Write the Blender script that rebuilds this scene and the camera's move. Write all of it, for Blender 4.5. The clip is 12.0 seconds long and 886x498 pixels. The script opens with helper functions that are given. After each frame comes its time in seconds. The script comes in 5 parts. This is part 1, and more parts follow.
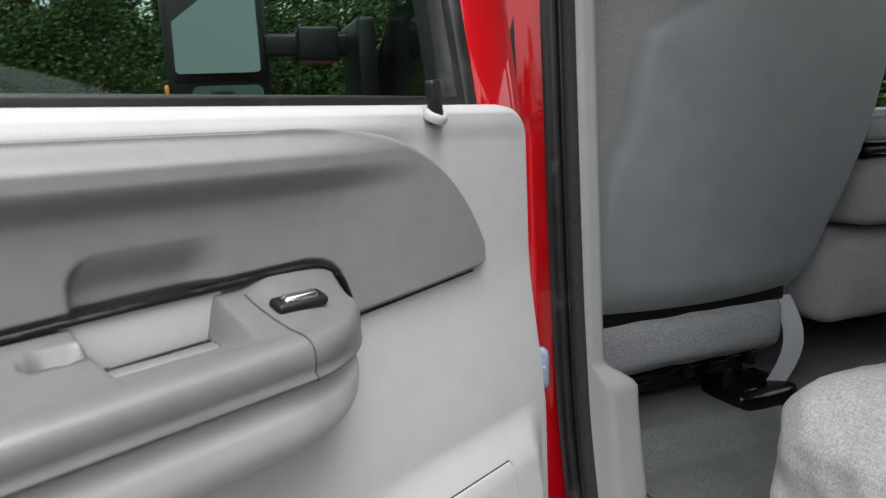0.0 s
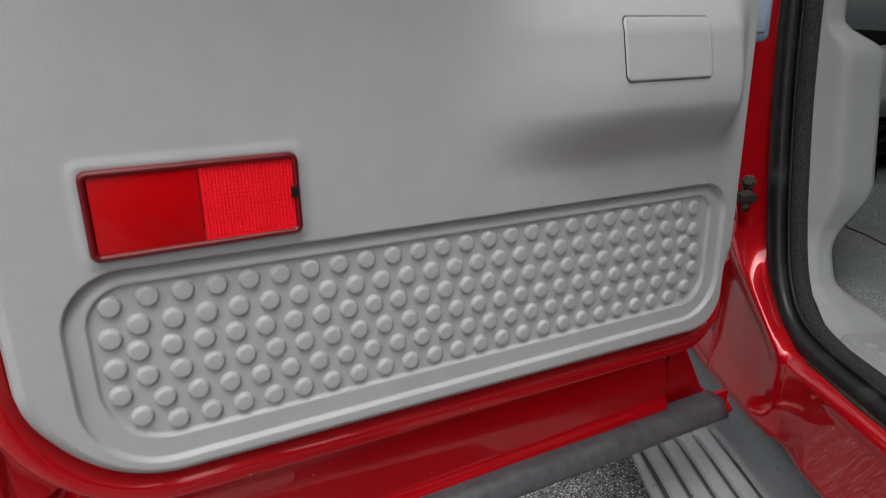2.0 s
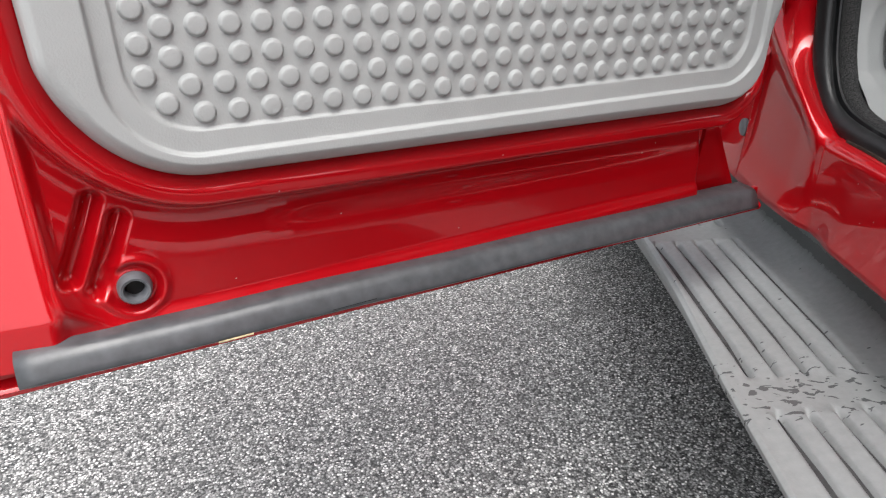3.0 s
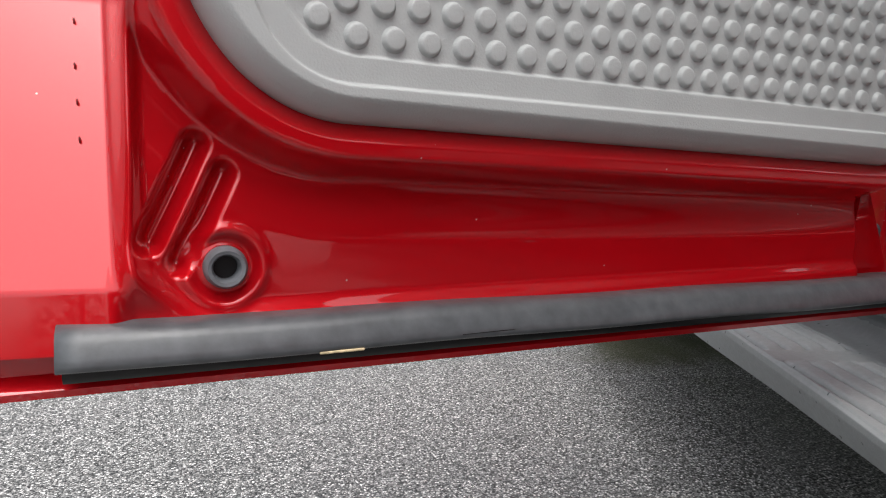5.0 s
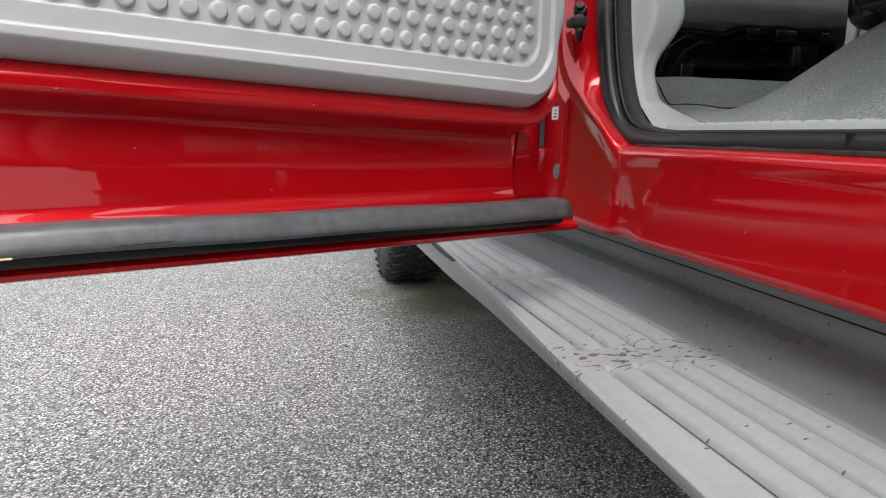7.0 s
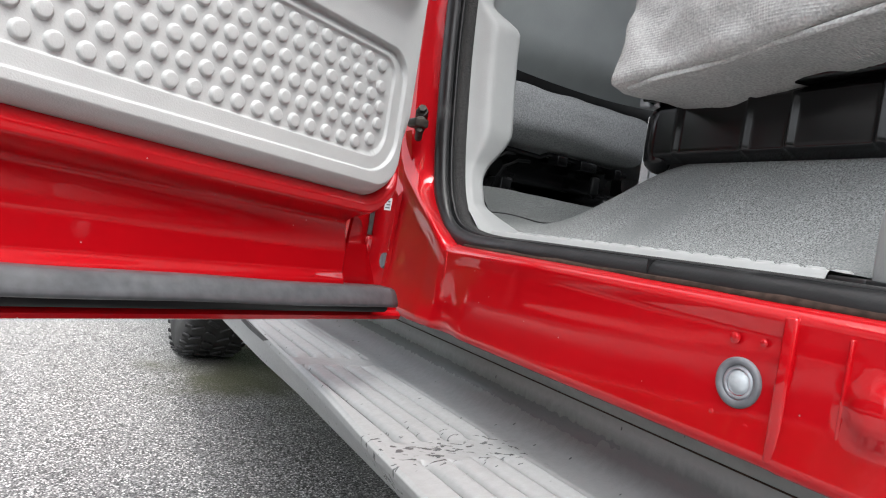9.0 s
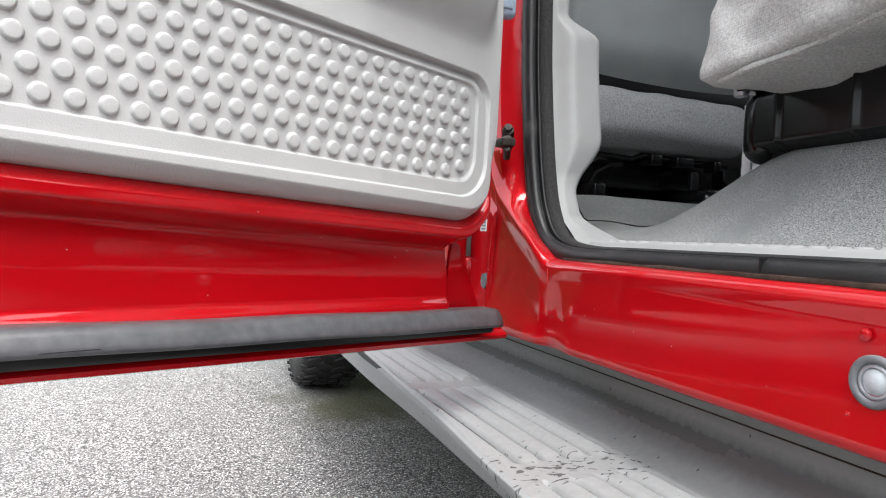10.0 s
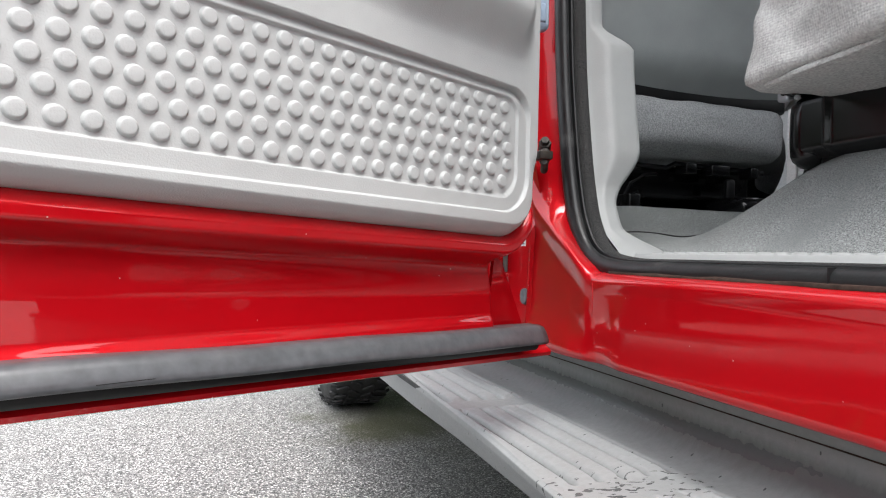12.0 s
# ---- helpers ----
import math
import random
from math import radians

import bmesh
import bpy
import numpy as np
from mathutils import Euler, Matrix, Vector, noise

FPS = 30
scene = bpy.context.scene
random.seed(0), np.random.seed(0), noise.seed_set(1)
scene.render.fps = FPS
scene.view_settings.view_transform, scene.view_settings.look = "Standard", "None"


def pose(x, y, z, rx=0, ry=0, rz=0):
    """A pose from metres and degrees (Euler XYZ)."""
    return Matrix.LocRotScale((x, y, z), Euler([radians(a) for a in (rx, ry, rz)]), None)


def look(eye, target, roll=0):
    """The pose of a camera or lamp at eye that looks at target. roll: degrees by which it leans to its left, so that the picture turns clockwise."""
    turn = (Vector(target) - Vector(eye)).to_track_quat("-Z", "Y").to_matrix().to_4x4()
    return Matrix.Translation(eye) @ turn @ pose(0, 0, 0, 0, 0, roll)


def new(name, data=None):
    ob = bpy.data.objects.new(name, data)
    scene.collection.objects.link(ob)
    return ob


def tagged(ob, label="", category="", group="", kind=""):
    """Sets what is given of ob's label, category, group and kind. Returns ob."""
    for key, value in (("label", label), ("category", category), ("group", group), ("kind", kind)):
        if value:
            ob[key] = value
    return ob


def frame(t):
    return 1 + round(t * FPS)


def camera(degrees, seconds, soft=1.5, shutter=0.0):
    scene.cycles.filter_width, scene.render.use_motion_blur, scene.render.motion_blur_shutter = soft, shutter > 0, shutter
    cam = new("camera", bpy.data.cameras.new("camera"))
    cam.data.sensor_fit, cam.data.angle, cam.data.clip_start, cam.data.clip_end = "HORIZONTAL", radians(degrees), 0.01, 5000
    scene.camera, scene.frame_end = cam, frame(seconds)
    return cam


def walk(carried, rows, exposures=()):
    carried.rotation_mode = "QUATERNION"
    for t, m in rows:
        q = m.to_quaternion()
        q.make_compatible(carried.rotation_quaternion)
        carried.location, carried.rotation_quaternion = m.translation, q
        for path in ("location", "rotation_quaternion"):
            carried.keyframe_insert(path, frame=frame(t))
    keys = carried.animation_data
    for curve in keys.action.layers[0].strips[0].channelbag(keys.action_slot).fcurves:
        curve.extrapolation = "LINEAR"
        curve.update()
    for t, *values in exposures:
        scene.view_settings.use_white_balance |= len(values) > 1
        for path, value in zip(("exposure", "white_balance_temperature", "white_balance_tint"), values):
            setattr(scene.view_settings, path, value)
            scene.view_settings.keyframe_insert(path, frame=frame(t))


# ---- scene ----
cam = camera(68.0, 12.0, soft=1.1, shutter=0.2)
PATH = [
    (0, (-0.577, -0.440, 1.413), (0.859, 0.908, 1.062), -2.9),
    (0.5, (-0.577, -0.492, 1.373), (0.604, 1.031, 0.837), -0.1),
    (0.8, (-0.569, -0.502, 1.302), (0.460, 1.075, 0.625), -0.1),
    (1, (-0.56, -0.49, 1.27), (0.378, 1.079, 0.459), -0.4),
    (1.5, (-0.57, -0.486, 1.162), (0.331, 1.163, 0.477), -1.5),
    (2, (-0.583, -0.491, 1.03), (0.314, 1.19, 0.421), -1.1),
    (2.5, (-0.595, -0.516, 0.928), (0.238, 1.12, 0.133), -1.0),
    (2.7, (-0.606, -0.520, 0.907), (0.214, 1.069, 0.013), -0.5),
    (4.3, (-0.663, -0.378, 0.704), (0.192, 1.339, 0.135), 0.8),
    (4.5, (-0.671, -0.375, 0.681), (0.192, 1.377, 0.248), 1.1),
    (5, (-0.688, -0.4, 0.678), (0.175, 1.382, 0.392), 1.8),
    (5.5, (-0.65, -0.475, 0.674), (0.239, 1.298, 0.425), 1.7),
    (6, (-0.615, -0.531, 0.661), (0.343, 1.215, 0.476), 2.6),
    (6.5, (-0.602, -0.547, 0.634), (0.525, 1.087, 0.384), 1.3),
    (7, (-0.604, -0.579, 0.644), (0.648, 0.943, 0.303), 1.0),
    (7.2, (-0.603, -0.564, 0.669), (0.695, 0.92, 0.332), 1.0),
    (8.8, (-0.623, -0.548, 0.642), (1.029, 0.579, 0.605), 8.8),
    (9, (-0.621, -0.556, 0.641), (1.028, 0.575, 0.608), 8.9),
    (9.5, (-0.614, -0.565, 0.64), (1.015, 0.595, 0.632), 8.3),
    (10, (-0.631, -0.561, 0.652), (0.83, 0.804, 0.628), 3.0),
    (10.5, (-0.639, -0.55, 0.654), (0.833, 0.803, 0.665), 3.0),
    (11, (-0.63, -0.547, 0.647), (0.837, 0.811, 0.668), 3.0),
    (11.5, (-0.633, -0.542, 0.647), (0.797, 0.855, 0.667), 1.7),
    (12, (-0.642, -0.529, 0.654), (0.777, 0.881, 0.673), 1.4),
]
EXPOSURES = [(0.0, 0.13), (0.7, -0.12), (1.5, -0.50), (2.0, -0.42), (2.5, -0.03), (2.7, 0.10), (4.5, 0.38), (5.0, -0.08), (5.5, 0.06), (6.5, 0.36), (7.2, 0.34), (8.8, 0.89), (10.5, 0.86), (12.0, 0.80)]
walk(cam, [(t, look(eye, target, roll)) for t, eye, target, roll in PATH], EXPOSURES)

# ---- world and sun: a bright overcast day ----
world = bpy.data.worlds.new("overcast_sky")
scene.world = world
world.use_nodes = True
wn = world.node_tree
sky = wn.nodes.new("ShaderNodeTexSky")
sky.sky_type = "NISHITA"
sky.sun_disc = False
sky.sun_elevation, sky.sun_rotation = radians(70), radians(200)
sky.air_density, sky.dust_density, sky.ozone_density = 1.0, 4.0, 0.6
grey = wn.nodes.new("ShaderNodeHueSaturation")
grey.inputs["Saturation"].default_value = 0.25
wn.links.new(sky.outputs[0], grey.inputs["Color"])
wn.links.new(grey.outputs[0], wn.nodes["Background"].inputs["Color"])
wn.nodes["Background"].inputs["Strength"].default_value = 0.415
sun = new("sun", bpy.data.lights.new("sun", "SUN"))
sun.data.energy, sun.data.angle, sun.data.color = 1.2, radians(55), (1.0, 0.99, 0.98)
sun.matrix_world = look((-2.6, -3.2, 8.0), (0, 0, 0.6))


# ---- materials ----
def material(name, color, rough=0.5, metal=0.0, vary=0.1, scale=40.0, bump=0.0, bump_scale=600.0, coat=0.0, spec=0.5, second=None, mask_scale=6.0, mask=(0.5, 0.7), rough_vary=0.08, bump_kind="noise"):
    """A surface with grain, a slow change of tone and, where given, stains of a second colour."""
    m = bpy.data.materials.new(name)
    m.use_nodes = True
    n, l = m.node_tree.nodes, m.node_tree.links
    b = n["Principled BSDF"]
    b.inputs["Metallic"].default_value = metal
    b.inputs["Coat Weight"].default_value = coat
    b.inputs["Coat Roughness"].default_value = 0.03
    b.inputs["Specular IOR Level"].default_value = spec
    tc = n.new("ShaderNodeTexCoord")
    small = n.new("ShaderNodeTexNoise")
    small.inputs["Scale"].default_value, small.inputs["Detail"].default_value = scale, 6.0
    l.new(tc.outputs["Object"], small.inputs["Vector"])
    ramp = n.new("ShaderNodeMapRange")
    ramp.inputs["From Min"].default_value, ramp.inputs["From Max"].default_value = 0.3, 0.7
    ramp.inputs["To Min"].default_value, ramp.inputs["To Max"].default_value = 1.0 - vary, 1.0 + vary
    l.new(small.outputs["Fac"], ramp.inputs["Value"])
    mix = n.new("ShaderNodeMix")
    mix.data_type, mix.blend_type = "RGBA", "MULTIPLY"
    mix.inputs["Factor"].default_value = 1.0
    mix.inputs["A"].default_value = (*color, 1)
    l.new(ramp.outputs[0], mix.inputs["B"])
    out = mix.outputs["Result"]
    large = n.new("ShaderNodeTexNoise")
    large.inputs["Scale"].default_value, large.inputs["Detail"].default_value = mask_scale, 5.0
    l.new(tc.outputs["Object"], large.inputs["Vector"])
    if second:
        cut = n.new("ShaderNodeMapRange")
        cut.inputs["From Min"].default_value, cut.inputs["From Max"].default_value = mask
        l.new(large.outputs["Fac"], cut.inputs["Value"])
        two = n.new("ShaderNodeMix")
        two.data_type = "RGBA"
        two.inputs["B"].default_value = (*second, 1)
        l.new(cut.outputs[0], two.inputs["Factor"])
        l.new(out, two.inputs["A"])
        out = two.outputs["Result"]
    l.new(out, b.inputs["Base Color"])
    rr = n.new("ShaderNodeMapRange")
    rr.inputs["From Min"].default_value, rr.inputs["From Max"].default_value = 0.35, 0.65
    rr.inputs["To Min"].default_value, rr.inputs["To Max"].default_value = max(0.0, rough - rough_vary), min(1.0, rough + rough_vary)
    l.new(large.outputs["Fac"], rr.inputs["Value"])
    l.new(rr.outputs[0], b.inputs["Roughness"])
    if bump:
        if bump_kind == "cells":
            g = n.new("ShaderNodeTexVoronoi")
            g.inputs["Scale"].default_value = bump_scale
            height = g.outputs["Distance"]
        elif bump_kind == "weave":
            g = n.new("ShaderNodeTexWave")
            g.wave_type, g.bands_direction = "BANDS", "Z"
            g.inputs["Scale"].default_value, g.inputs["Distortion"].default_value, g.inputs["Detail"].default_value = bump_scale, 4.0, 2.0
            g.inputs["Detail Scale"].default_value = 2.5
            height = g.outputs["Fac"]
        else:
            g = n.new("ShaderNodeTexNoise")
            g.inputs["Scale"].default_value, g.inputs["Detail"].default_value = bump_scale, 3.0
            height = g.outputs["Fac"]
        l.new(tc.outputs["Object"], g.inputs["Vector"])
        bn = n.new("ShaderNodeBump")
        bn.inputs["Strength"].default_value, bn.inputs["Distance"].default_value = bump, 0.001
        l.new(height, bn.inputs["Height"])
        l.new(bn.outputs[0], b.inputs["Normal"])
    return m


PATCH = (1.08, 1.38, 0.0)


def asphalt_material():
    """Dark binder with pale and dark stone chips, damp, with wet patches."""
    m = bpy.data.materials.new("asphalt")
    m.use_nodes = True
    n, l = m.node_tree.nodes, m.node_tree.links
    b = n["Principled BSDF"]
    tc = n.new("ShaderNodeTexCoord")
    chips = n.new("ShaderNodeTexVoronoi")
    chips.inputs["Scale"].default_value, chips.inputs["Randomness"].default_value = 245.0, 1.0
    l.new(tc.outputs["Object"], chips.inputs["Vector"])
    tone = n.new("ShaderNodeSeparateColor")
    l.new(chips.outputs["Color"], tone.inputs[0])
    cr = n.new("ShaderNodeValToRGB")
    e = cr.color_ramp.elements
    e[0].position, e[0].color = 0.0, (0.025, 0.025, 0.026, 1)
    e[1].position, e[1].color = 1.0, (0.78, 0.77, 0.75, 1)
    for pos, v in ((0.3, 0.13), (0.6, 0.25), (0.83, 0.41), (0.94, 0.66)):
        x = e.new(pos)
        x.color = (v, v * 0.99, v * 0.96, 1)
    l.new(tone.outputs[0], cr.inputs[0])
    edge = n.new("ShaderNodeMapRange")
    edge.inputs["From Min"].default_value, edge.inputs["From Max"].default_value = 0.40, 0.75
    edge.inputs["To Min"].default_value, edge.inputs["To Max"].default_value = 1.0, 0.28
    l.new(chips.outputs["Distance"], edge.inputs["Value"])
    mul = n.new("ShaderNodeMix")
    mul.data_type, mul.blend_type = "RGBA", "MULTIPLY"
    mul.inputs["Factor"].default_value = 1.0
    l.new(cr.outputs[0], mul.inputs["A"])
    l.new(edge.outputs[0], mul.inputs["B"])
    # dark pits where the binder shows between the chips
    pits = n.new("ShaderNodeTexNoise")
    pits.inputs["Scale"].default_value, pits.inputs["Detail"].default_value = 130.0, 2.0
    l.new(tc.outputs["Object"], pits.inputs["Vector"])
    depth = n.new("ShaderNodeMapRange")
    depth.inputs["From Min"].default_value, depth.inputs["From Max"].default_value = 0.59, 0.68
    depth.inputs["To Min"].default_value, depth.inputs["To Max"].default_value = 1.08, 0.40
    l.new(pits.outputs["Fac"], depth.inputs["Value"])
    pitted = n.new("ShaderNodeMix")
    pitted.data_type, pitted.blend_type = "RGBA", "MULTIPLY"
    pitted.inputs["Factor"].default_value = 1.0
    l.new(mul.outputs["Result"], pitted.inputs["A"])
    l.new(depth.outputs[0], pitted.inputs["B"])
    mul = pitted
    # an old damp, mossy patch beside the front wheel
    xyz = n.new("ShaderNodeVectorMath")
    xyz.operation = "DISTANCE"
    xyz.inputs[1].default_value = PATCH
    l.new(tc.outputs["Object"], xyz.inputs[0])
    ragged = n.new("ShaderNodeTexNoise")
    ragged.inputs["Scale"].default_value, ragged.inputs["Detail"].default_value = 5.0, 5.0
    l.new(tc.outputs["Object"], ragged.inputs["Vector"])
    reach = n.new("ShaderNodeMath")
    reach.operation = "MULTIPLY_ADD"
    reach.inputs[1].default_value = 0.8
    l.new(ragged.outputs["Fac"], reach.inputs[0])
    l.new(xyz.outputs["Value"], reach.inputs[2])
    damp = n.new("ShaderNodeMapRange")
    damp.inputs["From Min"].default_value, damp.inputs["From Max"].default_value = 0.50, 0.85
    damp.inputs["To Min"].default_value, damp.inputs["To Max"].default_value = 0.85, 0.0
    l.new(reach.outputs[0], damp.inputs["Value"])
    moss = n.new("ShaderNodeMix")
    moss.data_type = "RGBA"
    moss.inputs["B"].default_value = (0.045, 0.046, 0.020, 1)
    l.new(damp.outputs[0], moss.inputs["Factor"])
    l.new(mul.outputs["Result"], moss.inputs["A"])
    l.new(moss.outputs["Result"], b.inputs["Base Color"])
    wet = n.new("ShaderNodeTexNoise")
    wet.inputs["Scale"].default_value, wet.inputs["Detail"].default_value = 1.6, 5.0
    l.new(tc.outputs["Object"], wet.inputs["Vector"])
    rr = n.new("ShaderNodeMapRange")
    rr.inputs["From Min"].default_value, rr.inputs["From Max"].default_value = 0.35, 0.65
    rr.inputs["To Min"].default_value, rr.inputs["To Max"].default_value = 0.36, 0.50
    l.new(wet.outputs["Fac"], rr.inputs["Value"])
    l.new(rr.outputs[0], b.inputs["Roughness"])
    bn = n.new("ShaderNodeBump")
    bn.invert = True
    bn.inputs["Strength"].default_value, bn.inputs["Distance"].default_value = 0.42, 0.003
    l.new(chips.outputs["Distance"], bn.inputs["Height"])
    l.new(bn.outputs[0], b.inputs["Normal"])
    return m


def paint_material():
    """Deep red metallic car paint under clear coat, with fine dust."""
    m = material("red_paint", (0.405, 0.0016, 0.0058), rough=0.42, metal=0.25, vary=0.04, scale=9.0, coat=1.0, spec=0.08, rough_vary=0.04)
    n, l = m.node_tree.nodes, m.node_tree.links
    tc = n.new("ShaderNodeTexCoord")
    n["Principled BSDF"].inputs["Coat IOR"].default_value = 1.5
    w = n.new("ShaderNodeTexNoise")
    w.inputs["Scale"].default_value, w.inputs["Detail"].default_value = 14.0, 2.0
    l.new(tc.outputs["Object"], w.inputs["Vector"])
    bn = n.new("ShaderNodeBump")
    bn.inputs["Strength"].default_value, bn.inputs["Distance"].default_value = 0.12, 0.002
    l.new(w.outputs["Fac"], bn.inputs["Height"])
    l.new(bn.outputs[0], n["Principled BSDF"].inputs["Coat Normal"])
    # a few pale specks of grit
    grit = n.new("ShaderNodeTexVoronoi")
    grit.inputs["Scale"].default_value = 95.0
    l.new(tc.outputs["Object"], grit.inputs["Vector"])
    small = n.new("ShaderNodeMath")
    small.operation = "LESS_THAN"
    small.inputs[1].default_value = 0.07
    l.new(grit.outputs["Distance"], small.inputs[0])
    tone = n.new("ShaderNodeSeparateColor")
    l.new(grit.outputs["Color"], tone.inputs[0])
    few = n.new("ShaderNodeMath")
    few.operation = "GREATER_THAN"
    few.inputs[1].default_value = 0.90
    l.new(tone.outputs[0], few.inputs[0])
    both = n.new("ShaderNodeMath")
    both.operation = "MULTIPLY"
    l.new(small.outputs[0], both.inputs[0])
    l.new(few.outputs[0], both.inputs[1])
    speck = n.new("ShaderNodeMix")
    speck.data_type = "RGBA"
    speck.inputs["B"].default_value = (0.45, 0.36, 0.33, 1)
    l.new(both.outputs[0], speck.inputs["Factor"])
    l.new(n["Principled BSDF"].inputs["Base Color"].links[0].from_socket, speck.inputs["A"])
    l.new(speck.outputs["Result"], n["Principled BSDF"].inputs["Base Color"])
    dust = n.new("ShaderNodeTexNoise")
    dust.inputs["Scale"].default_value, dust.inputs["Detail"].default_value = 25.0, 8.0
    l.new(tc.outputs["Object"], dust.inputs["Vector"])
    rr = n.new("ShaderNodeMapRange")
    rr.inputs["From Min"].default_value, rr.inputs["From Max"].default_value = 0.45, 0.8
    rr.inputs["To Min"].default_value, rr.inputs["To Max"].default_value = 0.02, 0.09
    l.new(dust.outputs["Fac"], rr.inputs["Value"])
    l.new(rr.outputs[0], n["Principled BSDF"].inputs["Coat Roughness"])
    return m


def glass_material(name, color, rough=0.0):
    m = bpy.data.materials.new(name)
    m.use_nodes = True
    n, l = m.node_tree.nodes, m.node_tree.links
    b = n["Principled BSDF"]
    b.inputs["Base Color"].default_value = (*color, 1)
    b.inputs["Transmission Weight"].default_value, b.inputs["Roughness"].default_value, b.inputs["IOR"].default_value = 1.0, rough, 1.3
    return m


def leaf_material(name, dark, light):
    m = bpy.data.materials.new(name)
    m.use_nodes = True
    n, l = m.node_tree.nodes, m.node_tree.links
    b = n["Principled BSDF"]
    g = n.new("ShaderNodeNewGeometry")
    cr = n.new("ShaderNodeValToRGB")
    cr.color_ramp.elements[0].color, cr.color_ramp.elements[1].color = (*dark, 1), (*light, 1)
    l.new(g.outputs["Random Per Island"], cr.inputs[0])
    l.new(cr.outputs[0], b.inputs["Base Color"])
    b.inputs["Roughness"].default_value = 0.8
    b.inputs["Specular IOR Level"].default_value = 0.15
    return m


RED = paint_material()
TRIM = material("light_grey_door_plastic", (0.338, 0.347, 0.343), rough=0.54, vary=0.03, scale=30, bump=0.32, bump_scale=620, second=(0.344, 0.353, 0.349), mask_scale=9, mask=(0.5, 0.75))
MID = material("mid_grey_soft_plastic", (0.160, 0.163, 0.167), rough=0.40, vary=0.05, scale=60, bump=0.22, bump_scale=600)
# MID darkened for the armrest: weaker light there is put into the colour
ARM_SHADED = material("shaded_mid_grey_plastic", (0.125, 0.128, 0.131), rough=0.35, vary=0.05, scale=60, bump=0.2, bump_scale=600)
PALE = material("pale_pillar_plastic", (0.280, 0.290, 0.286), rough=0.55, vary=0.03, scale=30, bump=0.25, bump_scale=500)
RUBBER = material("black_rubber", (0.009, 0.0095, 0.010), rough=0.42, spec=0.4, vary=0.25, scale=25, bump=0.2, bump_scale=300, second=(0.045, 0.045, 0.045), mask_scale=22, mask=(0.60, 0.78))
DOORSEAL = material("worn_dark_rubber", (0.060, 0.064, 0.069), rough=0.36, vary=0.25, scale=70, bump=0.2, bump_scale=160, second=(0.10, 0.10, 0.10), mask_scale=30, mask=(0.62, 0.95))
FLOCK = material("flocked_rubber", (0.034, 0.034, 0.034), rough=0.9, spec=0.2, vary=0.95, scale=700, bump=0.8, bump_scale=900)
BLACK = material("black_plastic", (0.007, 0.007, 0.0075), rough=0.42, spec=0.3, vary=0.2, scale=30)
SATIN = material("black_painted_steel", (0.006, 0.006, 0.0065), rough=0.20, vary=0.3, scale=12, spec=0.4)
BOARD = material("grey_moulded_plastic", (0.228, 0.236, 0.236), rough=0.54, vary=0.07, scale=120, bump=0.35, bump_scale=420, second=(0.258, 0.264, 0.263), mask_scale=3.5, mask=(0.45, 0.85), spec=0.42, rough_vary=0.06)


